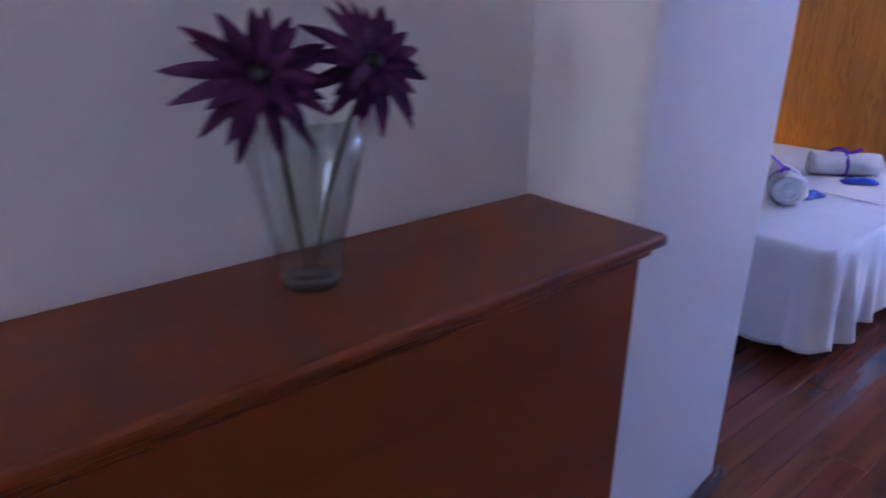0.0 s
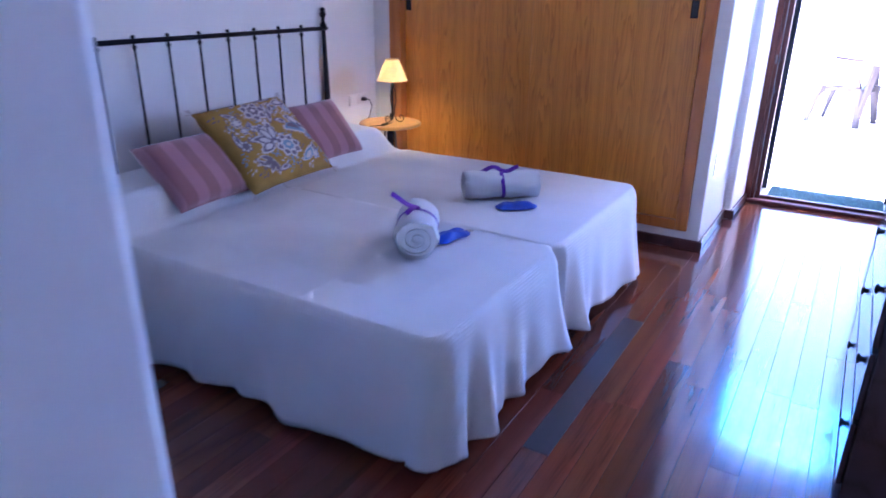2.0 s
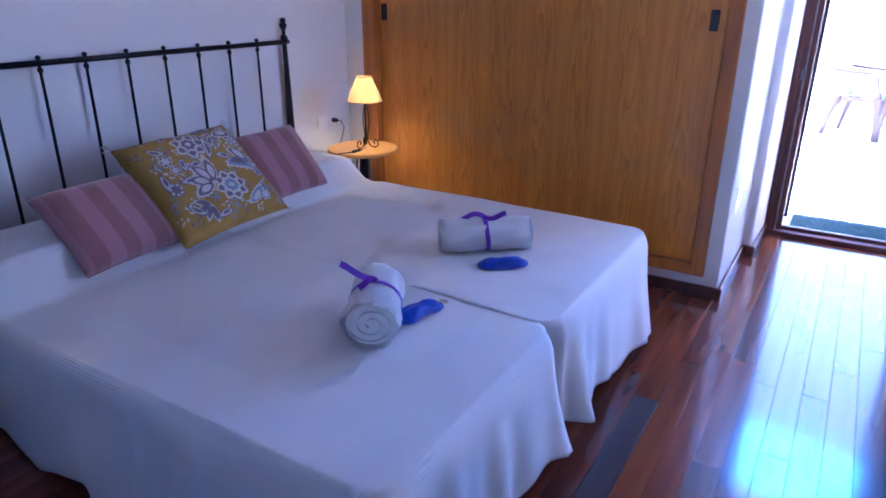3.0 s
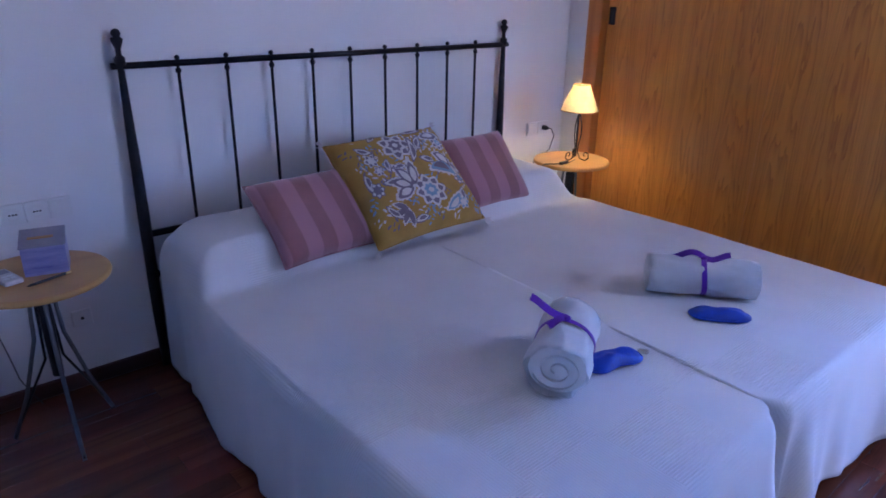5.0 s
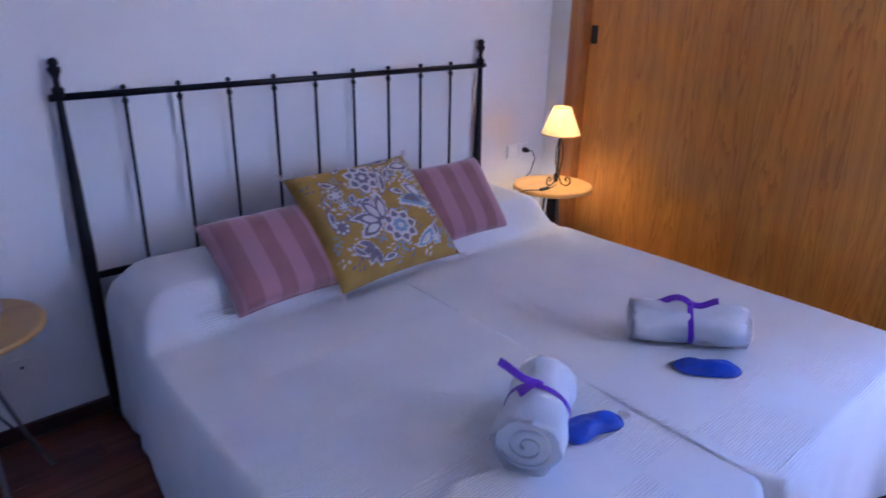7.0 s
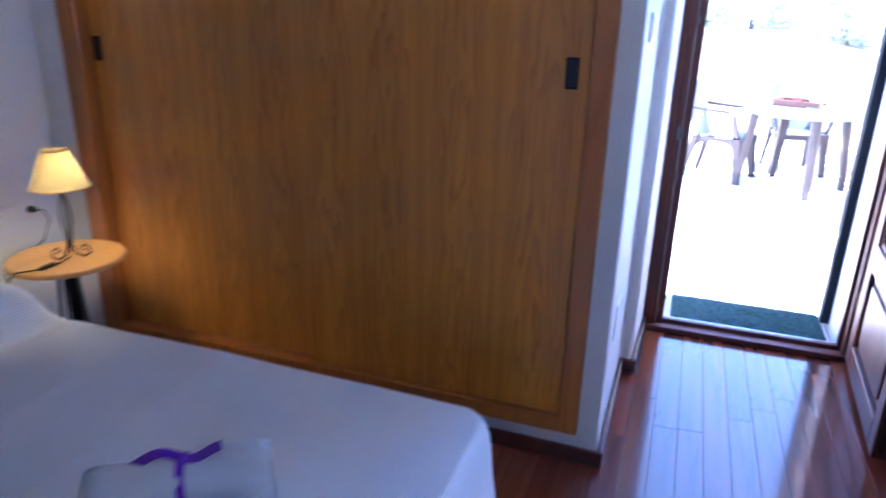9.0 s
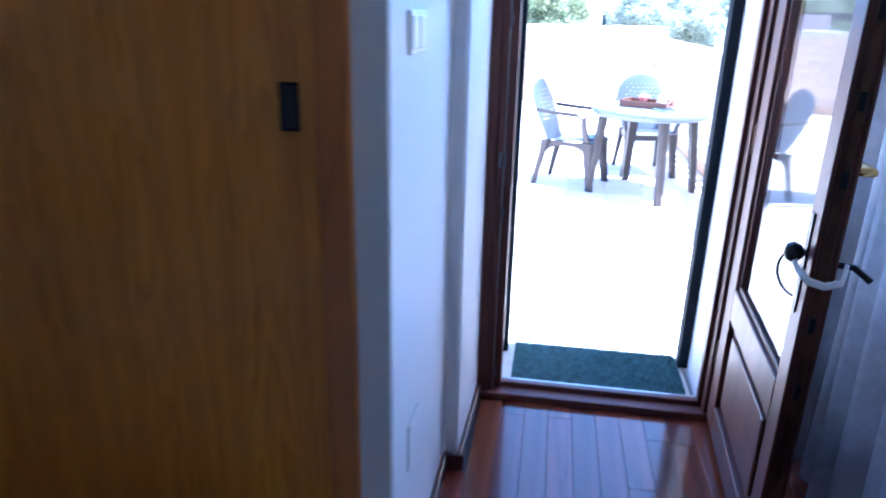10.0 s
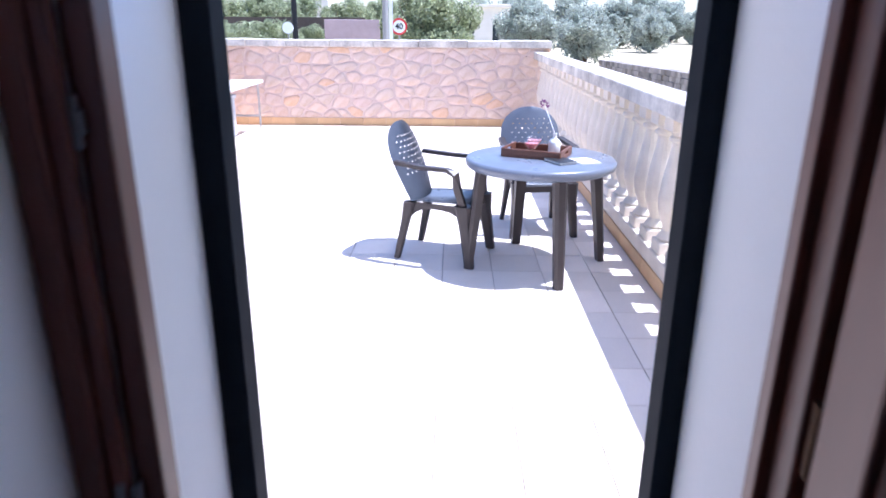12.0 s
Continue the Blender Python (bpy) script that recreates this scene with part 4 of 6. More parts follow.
for x, y, a, ln, c in ((-0.12, 0.19, 0.6, 0.09, 0.5), (-0.2, 0.17, -0.9, 0.08, 0.7), (-0.22, 0.05, -1.4, 0.08, -0.6), (-0.2, -0.1, -1.2, 0.09, 0.5), (-0.08, 0.0, 3.6, 0.09, -0.7), (0.08, 0.1, 1.4, 0.09, -0.7), (0.2, 0.03, -1.3, 0.08, 0.8), (0.19, -0.1, -2.0, 0.08, 0.6), (-0.03, -0.19, 3.0, 0.08, 0.5), (0.06, 0.21, 0.1, 0.1, -0.3), (-0.09, 0.09, -2.2, 0.07, 0.9), (0.12, 0.03, 2.2, 0.07, 0.8)):
    paisley(x, y, a, ln, 0.016, c, (M_PRINT_GREY, M_PRINT_PALE, M_PRINT_GREY))
rng = random.Random(31)
for mat in (M_PRINT_PALE, M_PRINT_GREY, M_PRINT_BLUE):
    bm = bmesh.new()
    for k in range(46 if mat is M_PRINT_PALE else 26):
        x, y, a = rng.uniform(-0.24, 0.24), rng.uniform(-0.21, 0.21), rng.uniform(0, 6.28)
        for n in range(rng.randrange(2, 5)):
            blob(bm, x + 0.012 * n * math.cos(a), y + 0.012 * n * math.sin(a), a + (1.1 if n % 2 else -1.1), rng.uniform(0.014, 0.026), rng.uniform(0.003, 0.0055), 0.0016, rng.uniform(-0.5, 0.5), 4)
    tagged(part("printed_sprig", bm, mat, floral), kind="stuff")
for sx, sy in ((-1, -1), (1, -1), (-1, 1), (1, 1)):
    bm = bmesh.new()
    rng = random.Random(sx * 3 + sy)
    px, py = sx * CW / 2 * 0.99, sy * CH / 2 * 0.99
    for i in range(12):
        dx, dy = sx * 0.02 + rng.uniform(-0.014, 0.014), sy * 0.02 + rng.uniform(-0.014, 0.014)
        tube(bm, [(px, py, 0), (px + dx * 0.5, py + dy * 0.5, rng.uniform(-0.004, 0.006)), (px + dx, py + dy, rng.uniform(-0.008, 0.008))], 0.002, 4)
    part("tassel", bm, M_PRINT_PALE, floral, "pale thread tassel")

# ---- rolled towels and sleep masks ----
def towel(m, ln, r, label, seed, tails):
    """Rolled round its own x axis; the roll rests on z = 0."""
    ob = thing("rolled_towel", m, label, "towel", "rolled towels on the bed")
    turns, n = 2.1, 90
    bm = bmesh.new()
    rings = []
    nx = 14
    for k in range(nx + 1):
        x = -ln / 2 + ln * k / nx
        puff = 1 - 0.07 * math.exp(-(x / 0.03) ** 2) - 0.05 * (abs(x) / (ln / 2)) ** 8
        ring = []
        for i in range(40):
            a = 2 * math.pi * i / 40
            rr = r * puff * (1 + 0.17 * noise.noise((x * 11, math.cos(a) * 2, math.sin(a) * 2 + seed)) + 0.05 * math.exp(-((a - 4.2) / 0.12) ** 2))
            ring.append((x, rr * 1.06 * math.cos(a), r * 0.94 + rr * 0.94 * math.sin(a)))
        rings.append(ring)
    loft(bm, rings, caps=False)
    bmesh.ops.solidify(bm, geom=bm.faces[:], thickness=-0.01)
    part("outer_layer", bm, M_TERRY, ob, "", True)
    bm = bmesh.new()
    pts = []
    for i in range(n + 1):
        a = 2 * math.pi * turns * i / n
        rr = 0.01 + (r * 0.80 - 0.01) * i / n
        pts.append((rr * 1.06 * math.cos(a - 1), r * 0.94 + rr * 0.94 * math.sin(a - 1)))
    loft(bm, [[(x, y, z) for y, z in pts] for x in (-ln / 2 + 0.006, ln / 2 - 0.006)], closed=False)
    bmesh.ops.solidify(bm, geom=bm.faces[:], thickness=0.021)
    part("spiral", bm, M_TERRY, ob, "spiral of rolled terry cloth")
    bm = bmesh.new()
    loft(bm, [[(x, r * 0.97 * math.cos(a), r * 0.94 + r * 0.85 * math.sin(a)) for a in [2 * math.pi * i / 32 for i in range(32)]] for x in (-ln / 2 + 0.016, ln / 2 - 0.016)])
    part("core", bm, M_TERRY, ob)
    rib = r * 1.0
    bm = bmesh.new()
    pts = [(0.004 * math.sin(a * 2), rib * 1.05 * math.cos(a), r * 0.94 + rib * 0.93 * math.sin(a)) for a in [2 * math.pi * i / 32 for i in range(33)]]
    strip(bm, pts, 0.017, [(0, math.cos(2 * math.pi * i / 32), math.sin(2 * math.pi * i / 32)) for i in range(33)], 0.0015)
    band = part("ribbon", bm, M_RIBBON, ob, "purple satin ribbon")
    zt = r * 1.9
    for (dx, dy, dz), ln2, wave, face in tails:
        bm = bmesh.new()
        pts = [(dx * ln2 * t, dy * ln2 * t, zt + 0.004 + dz * ln2 * t + wave * math.sin(math.pi * 1.5 * t)) for t in [i / 12 for i in range(13)]]
        strip(bm, pts, 0.019, face, 0.0012)
        part("bow_tail", bm, M_RIBBON, ob)
    bm = bmesh.new()
    bmesh.ops.create_icosphere(bm, subdivisions=2, radius=0.011, matrix=Matrix.Translation((0, 0, zt + 0.004)) @ Matrix.Diagonal((1.1, 1, 0.7, 1)))
    part("knot", bm, M_RIBBON, ob, "", True)
    return ob


def eye_mask(m, label, seed):
    ob = thing("sleep_mask", m, label, "sleep mask", "sleep masks on the bed")
    bm = bmesh.new()
    n, k = 40, 7
    top, bot = [], []
    for j in range(k + 1):
        f = 1 - j / k
        ra, rb = [], []
        for i in range(n):
            a = 2 * math.pi * i / n
            notch = 0.34 * math.exp(-((a - 1.5 * math.pi) / 0.45) ** 2)
            x, y = 0.082 * math.cos(a), 0.047 * math.sin(a) * (1 - notch) * (1 + 0.15 * math.cos(2 * a))
            h = 0.020 * (1 - f ** 3) + 0.007 * noise.noise((x * 28 * f, y * 40 * f, seed))
            ra.append((x * f, y * f, 0.007 + h))
            rb.append((x * f, y * f, 0.003))
        top.append(ra)
        bot.append(rb)
    loft(bm, bot[::-1][:-1] + [bot[0]] + top, caps=False)
    bmesh.ops.remove_doubles(bm, verts=bm.verts, dist=0.0003)
    part("pad", bm, M_MASK, ob, "", True)
    bm = bmesh.new()
    tube(bm, [(0.082 * math.cos(a), 0.047 * math.sin(a) * (1 - 0.34 * math.exp(-((a - 1.5 * math.pi) / 0.45) ** 2)) * (1 + 0.15 * math.cos(2 * a)), 0.006) for a in [2 * math.pi * i / 36 for i in range(37)]], 0.0022, 5)
    part("edging", bm, M_MASK, ob, "", True)
    return ob


BT = 0.503
towel(pose(3.20, 1.45, BT, 0, 0, math.degrees(math.atan2(0.15, 0.24))), 0.30, 0.074, "rolled white terry towel tied with purple ribbon, spiral end showing", 1, (((-0.3, 0.8, 0.5), 0.115, -0.006, (-0.8, -0.2, 0.6)), ((-0.6, 0.7, -0.1), 0.06, 0.006, (-0.5, -0.2, 0.8))))
towel(pose(3.915, 1.467, BT, 0, 0, math.degrees(math.atan2(-0.27, 0.22))), 0.345, 0.065, "rolled white terry towel tied with a purple ribbon bow", 5, (((-1, 0.1, 0.02), 0.105, 0.014, (0, -0.8, 0.6)), ((1, -0.1, 0.12), 0.078, -0.008, (0, -0.8, 0.6))))
eye_mask(pose(3.325, 1.38, BT - 0.002, 0, 0, -12) @ Matrix.Scale(1.12, 4), "folded blue satin sleep mask beside a towel", 2)
eye_mask(pose(3.81, 1.335, BT - 0.002, 0, 0, 132) @ Matrix.Scale(1.12, 4), "flat blue satin sleep mask beside a towel", 7)
bm = bmesh.new()
lathe(bm, [(0.016, 0), (0.016, 0.002), (0.008, 0.003), (0.0, 0.003)], seg=18)
w = solid("wrapped_sweet", bm, M_VASE, "small round clear disc lying beside the blue mask", "disc")
w.matrix_basis = pose(3.437, 1.36, BT)

# ---- bedside tables ----
def bedside_table(m, r, h, label):
    ob = thing("bedside_table", m, label, "bedside table", "round bedside tables")
    bm = bmesh.new()
    lathe(bm, [(r - 0.012, h - 0.022), (r - 0.002, h - 0.018), (r, h - 0.010), (r - 0.004, h - 0.002), (r - 0.012, h)], seg=48)
    part("tabletop", bm, M_TABLEWOOD, ob, "round light-wood top with a rounded edge")
    bm = bmesh.new()
    lathe(bm, [(0.045, h - 0.034), (0.045, h - 0.022)], seg=16)
    part("hub", bm, M_IRON, ob)
    for i in range(3):
        a = 2 * math.pi * i / 3 + 0.5
        c, s = math.cos(a), math.sin(a)
        bm = bmesh.new()
        tube(bm, [(0.035 * c, 0.035 * s, h - 0.03), (0.05 * c, 0.05 * s, h * 0.62), (0.11 * c, 0.11 * s, h * 0.28), (0.175 * c, 0.175 * s, 0.004)], 0.0065, 8)
        part("leg", bm, M_GREYMETAL, ob, "thin splayed metal leg", True)
        bm = bmesh.new()
        c2, s2 = math.cos(a + 0.35), math.sin(a + 0.35)
        tube(bm, [(0.02 * c2, 0.02 * s2, h - 0.03), (0.03 * c, 0.03 * s, h * 0.5), (0.175 * c, 0.175 * s, 0.012)], 0.0045, 6)
        part("leg", bm, M_IRON, ob, "", True)
    bm = bmesh.new()
    lathe(bm, [(0.017, 0.24), (0.019, 0.4), (0.017, h - 0.03)], seg=12)
    part("column", bm, M_IRON, ob, "", True)
    return ob


LT, RT = (2.235, 2.735), (4.745, 2.69)
TH = 0.595
bedside_table(pose(*LT, 0), 0.21, TH, "round light-wood bedside table on splayed metal legs by the socket")
bedside_table(pose(*RT, 0), 0.2, TH, "round light-wood bedside table on splayed metal legs under the lamp")

# picture cube, remote control and pen
M_CUBE = material("lavender_picture_print", (0.16, 0.17, 0.42), 0.3, 0, 0.3, 9, 60, 0.02, (1, 1, 6), color2=(0.42, 0.40, 0.62))
M_CUBETOP = material("grey_card", (0.30, 0.29, 0.34), 0.5, 0, 0.1, 12, 90, 0.03)
cube = thing("tissue_box", pose(2.275, 2.765, TH, 0, 0, -14), "lavender-blue printed tissue box with a slanted grey top", "tissue box")
bm = bmesh.new()
loft(bm, [[(-0.06, -0.055, 0), (0.06, -0.055, 0), (0.06, 0.055, 0), (-0.06, 0.055, 0)], [(-0.06, -0.055, 0.092), (0.06, -0.055, 0.092), (0.06, 0.055, 0.112), (-0.06, 0.055, 0.112)]])
part("body", bm, M_CUBE, cube)
bm = bmesh.new()
loft(bm, [[(-0.063, -0.06, 0.0915), (0.063, -0.06, 0.0915), (0.063, 0.058, 0.1125), (-0.063, 0.058, 0.1125)], [(-0.063, -0.06, 0.0955), (0.063, -0.06, 0.0955), (0.063, 0.058, 0.1165), (-0.063, 0.058, 0.1165)]])
part("lid", bm, M_CUBETOP, cube, "grey card lid")
part("paper_strip", box(bmesh.new(), -0.04, 0.03, -0.012, 0.004, 0.103, 0.1072, 0.0005, 1), M_TABLEWOOD, cube)
M_GREYPLASTIC = material("beige_plastic", (0.62, 0.60, 0.57), 0.45, 0, 0.04, 8, 90, 0.02)
remote = thing("remote_control", pose(2.155, 2.74, TH, 0, 0, 14), "small white air-conditioner remote control", "remote control")
part("case", box(bmesh.new(), -0.027, 0.027, -0.06, 0.06, 0.0, 0.016, 0.006, 3), M_GREYPLASTIC, remote)
part("screen", box(bmesh.new(), -0.02, 0.02, 0.012, 0.048, 0.0155, 0.0172, 0.0008, 1), M_CUBETOP, remote, "grey display")
for i in range(2):
    for j in range(2):
        part("button", box(bmesh.new(), -0.016 + i * 0.018, -0.002 + i * 0.018, -0.042 + j * 0.022, -0.03 + j * 0.022, 0.0155, 0.018, 0.001, 1), M_CREAMPLASTIC, remote)
pen = thing("pen", pose(2.255, 2.66, TH + 0.0045, 0, 0, 18), "thin black ballpoint pen lying on the table", "pen")
bm = bmesh.new()
tube(bm, [(-0.066, 0, 0), (-0.055, 0, 0), (0.05, 0, 0)], [0.0012, 0.004, 0.0042], 8)
part("barrel", bm, M_DARKPLASTIC, pen)
bm = bmesh.new()
tube(bm, [(0.05, 0, 0), (0.068, 0, 0)], 0.0042, 8)
part("cap", bm, M_BRASS, pen)
bm = bmesh.new()
tube(bm, [(2.09, NY - 0.006, 0.305), (2.12, NY - 0.012, 0.30), (2.135, NY - 0.02, 0.22), (2.15, NY - 0.03, 0.12), (2.17, NY - 0.04, 0.068), (2.2, NY - 0.05, 0.006)], 0.002, 6)
solid("power_cable", bm, M_DARKPLASTIC, "thin dark cable hanging down the wall", "cable", smooth=True)

# ---- table lamp ----
LX, LY = 4.745, 2.665
M_SHADE = foliage("cream_lampshade", (0.80, 0.70, 0.40), 0.15, 0.0)
table_lamp = thing("table_lamp", pose(LX, LY, TH), "lit table lamp with a cream cone shade and scrolled iron base", "lamp")
bm = bmesh.new()
lathe(bm, [(0.096, 0.262), (0.042, 0.392)], seg=40, caps=False)
bmesh.ops.solidify(bm, geom=bm.faces[:], thickness=0.002)
shade = part("shade", bm, M_SHADE, table_lamp, "glowing cream fabric cone shade", True)
for r, z in ((0.097, 0.262), (0.043, 0.392)):
    bm = bmesh.new()
    tube(bm, [(r * math.cos(a), r * math.sin(a), z) for a in [2 * math.pi * i / 32 for i in range(33)]], 0.0022, 5)
    part("trim_ring", bm, M_TABLEWOOD, shade, "", True)
bm = bmesh.new()
lathe(bm, [(0.012, 0.25), (0.013, 0.285), (0.02, 0.30), (0.026, 0.325), (0.02, 0.35), (0.005, 0.36)], seg=14)
M_BULB = material("lit_bulb", (1, 0.9, 0.7), 0.4, 0, 0.02)
M_BULB.node_tree.nodes["Principled BSDF"].inputs["Emission Color"].default_value = (1, 0.72, 0.36, 1)
M_BULB.node_tree.nodes["Principled BSDF"].inputs["Emission Strength"].default_value = 1.2
part("bulb", bm, M_BULB, table_lamp, "lit warm bulb", True)
bm = bmesh.new()
tube(bm, [(0, 0, 0.02), (0, 0, 0.26)], 0.004, 8)
part("stem", bm, M_IRON, table_lamp, "", True)
for i in range(3):
    a = 2 * math.pi * i / 3 + 0.9
    c, s = math.cos(a), math.sin(a)
    prof = [(0.004, 0.25), (0.018, 0.19), (0.02, 0.14), (0.01, 0.08), (0.008, 0.045), (0.024, 0.012), (0.05, 0.004), (0.069, 0.018), (0.066, 0.042), (0.05, 0.049), (0.04, 0.036), (0.05, 0.026)]
    bm = bmesh.new()
    tube(bm, [(r * c, r * s, z) for r, z in prof], 0.0033, 6)
    part("scroll_foot", bm, M_IRON, table_lamp, "scrolled iron foot", True)
lamp("bedside_bulb", "POINT", pose(LX, LY, TH + 0.325), 2.3, (1.0, 0.75, 0.31), radius=0.03)
cord = thing("lamp_cord", Matrix(), "black lamp cord with an inline switch and plug", "cable")
bm = bmesh.new()
tube(bm, [(4.889, NY - 0.045, 0.695), (4.915, NY - 0.05, 0.69), (4.93, NY - 0.06, 0.65), (4.88, NY - 0.075, 0.58), (4.80, NY - 0.09, 0.555), (4.68, 2.90, 0.55), (4.58, 2.80, 0.56), (4.54, 2.73, 0.56)], 0.0028, 6)
part("cable", bm, M_DARKPLASTIC, cord, "", True)
bm = bmesh.new()
tube(bm, [(4.54, 2.735, 0.56), (4.542, 2.70, 0.597), (4.60, 2.645, 0.6), (4.67, 2.64, 0.6), (4.73, 2.655, 0.602)], 0.0028, 6)
part("cable", bm, M_DARKPLASTIC, cord, "", True)
part("inline_switch", box(bmesh.new(), -0.03, 0.03, -0.009, 0.009, -0.003, 0.012, 0.004, 2, pose(4.625, 2.643, 0.5985, 0, 0, 2)), M_DARKPLASTIC, cord)
bm = bmesh.new()
lathe(bm, [(0.014, 0), (0.014, 0.018), (0.009, 0.034), (0.004, 0.04)], seg=14)
bmesh.ops.transform(bm, matrix=Matrix.Translation((4.889, NY - 0.011, 0.695)) @ Matrix.Rotation(radians(90), 4, "X"), verts=bm.verts)
part("plug", bm, M_DARKPLASTIC, cord)

# ---- dresser with vase ----
DX0, DX1, DY0, DY1, DH = -0.95, 0.985, 0.747, 1.046, 1.01
dresser = thing("dresser", pose(0, 0, 0), "reddish-brown wooden sideboard with a moulded top edge", "dresser")
part("body", box(bmesh.new(), DX0 + 0.02, DX1 - 0.012, DY0 + 0.012, DY1, 0.06, DH - 0.045, 0.003), M_DRESSER, dresser)
bm = bmesh.new()
box(bm, DX0, DX1 + 0.012, DY0 - 0.035, DY1, DH - 0.024, DH, 0.009, 3)
part("top", bm, M_DRESSER, dresser, "flat top with a rounded front edge")
part("moulding", box(bmesh.new(), DX0 + 0.01, DX1, DY0 - 0.014, DY1, DH - 0.046, DH - 0.0245, 0.008, 3), M_DRESSER, dresser)
part("front_panel", box(bmesh.new(), DX0 + 0.03, DX1 - 0.022, DY0 - 0.004, DY0 + 0.0118, 0.075, DH - 0.05, 0.004), M_DRESSER, dresser)
part("plinth", box(bmesh.new(), DX0 + 0.03, DX1 - 0.02, DY0 + 0.03, DY1, 0, 0.06), M_DRESSER, dresser)

VX, VY = 0.405, 0.905
vase = thing("glass_vase", pose(VX, VY, DH), "tall flared clear glass vase with a thick greenish base", "vase")
bm = bmesh.new()
outer = [(0.0, 0.0125), (0.0402, 0.0125), (0.041, 0.02), (0.055, 0.09), (0.074, 0.17), (0.09, 0.24)]
inner = [(0.0885, 0.24), (0.0725, 0.17), (0.0536, 0.09), (0.0396, 0.022), (0.0, 0.014)]
lathe(bm, outer + inner, seg=36, caps=False)
bmesh.ops.remove_doubles(bm, verts=bm.verts, dist=0.0004)
v = part("bowl", bm, M_VASE, vase, "", True)
v.visible_shadow = False
bm = bmesh.new()
lathe(bm, [(0.033, 0.0), (0.038, 0.003), (0.0402, 0.012)], seg=36)
part("base", bm, M_VASEBASE, vase, "thick greenish glass base", True).visible_shadow = False


def daisy(head, tilt_dir, foot, r, seed, label):
    rng = random.Random(seed)
    ob = thing("artificial_flower", Matrix.Translation(foot), label, "flower", "flowers in the vase")
    h = Vector(head) - Vector(foot)
    nrm = Vector(tilt_dir).normalized()
    bm = bmesh.new()
    tube(bm, [(0, 0, 0), (h.x * 0.25, h.y * 0.25 + 0.006, h.z * 0.35), (h.x * 0.6, h.y * 0.6, h.z * 0.7), h - nrm * 0.012], 0.0032, 6)
    part("stem", bm, M_STEM, ob, "", True)
    q = nrm.to_track_quat("Z", "Y").to_matrix()
    for layer, (n, ln, up) in enumerate(((13, 1.0, -0.12), (11, 0.84, 0.12), (8, 0.58, 0.4))):
        for i in range(n):
            a = 2 * math.pi * (i + 0.37 * layer + rng.uniform(-0.13, 0.13)) / n
            bm = bmesh.new()
            L2 = r * ln * rng.uniform(0.85, 1.1)
            tw = rng.uniform(-0.25, 0.25)
            rows = []
            for k in range(8):
                t = k / 7
                w = 0.108 * r * math.sin(math.pi * min(1, 0.12 + t * 0.86)) ** 0.8
                d = 0.002 + L2 * t
                zz = up * L2 * t - 0.22 * L2 * t * t + rng.uniform(-0.001, 0.001)
                row = []
                for e in (-1, -0.4, 0, 0.4, 1):
                    p = Vector((d * math.cos(a) - w * e * math.sin(a), d * math.sin(a) + w * e * math.cos(a), zz + abs(e) * 0.25 * w + tw * w * e))
                    row.append(bm.verts.new(h + q @ p))
                rows.append(row)
            for x1, x2 in zip(rows, rows[1:]):
                for k in range(4):
                    bm.faces.new((x1[k], x1[k + 1], x2[k + 1], x2[k]))
            bmesh.ops.solidify(bm, geom=bm.faces[:], thickness=0.0008)
            part("petal", bm, M_PETAL, ob, "", True)
    bm = bmesh.new()
    bmesh.ops.create_icosphere(bm, subdivisions=2, radius=0.012, matrix=Matrix.Translation(h + nrm * 0.004))
    part("flower_centre", bm, M_DARKPLASTIC, ob, "", True)
    return ob


daisy((0.335, 0.865, 1.305), (-0.25, -0.9, 0.45), (0.40, 0.905, DH + 0.024), 0.098, 3, "large dark purple artificial daisy on a long stem")
daisy((0.487, 0.86, 1.313), (0.0, -0.9, 0.35), (0.412, 0.9, DH + 0.024), 0.098, 9, "dark purple artificial daisy leaning outwards")

# ---- dark chest by the south side ----
M_CHEST = wood("dark_glossy_wood", (0.06, 0.035, 0.035), (0.025, 0.014, 0.014), 0.22, 16, "x", "y", coat=0.4)
chest = thing("chest_of_drawers", pose(3.1, -0.82, 0), "dark glossy wooden chest with round knobs", "chest of drawers")
part("body", box(bmesh.new(), 0.0, 0.95, 0.0, 0.79, 0.07, 0.76, 0.006), M_CHEST, chest)
part("top", box(bmesh.new(), -0.012, 0.962, 0.0, 0.81, 0.76, 0.79, 0.008), M_CHEST, chest)
part("plinth", box(bmesh.new(), -0.008, 0.958, 0.02, 0.806, 0.0, 0.07, 0.005), M_CHEST, chest)
for z in (0.1, 0.32, 0.54):
    dr = part("drawer", box(bmesh.new(), 0.03, 0.92, 0.79, 0.805, z, z + 0.2, 0.005), M_CHEST, chest)
    for kx in (0.2, 0.75):
        bm = bmesh.new()
        lathe(bm, [(0.009, 0), (0.008, 0.004), (0.015, 0.008), (0.014, 0.013), (0.004, 0.016)], seg=12)
        bmesh.ops.transform(bm, matrix=Matrix.Translation((kx, 0.805, z + 0.1)) @ Matrix.Rotation(radians(-90), 4, "X"), verts=bm.verts)
        part("knob", bm, M_IRON, dr, "", True)

# ---- terrace ----
TX0, TX1, TY0, TY1 = EX1, 16.4, -1.04, 3.9
terrace = solid("pavement", box(bmesh.new(), TX0, TX1 + 0.3, -1.35, 5.4, -0.2, -0.012), M_GROUT, "sunlit terrace paved with pale beige square tiles", "terrace floor", "structure")

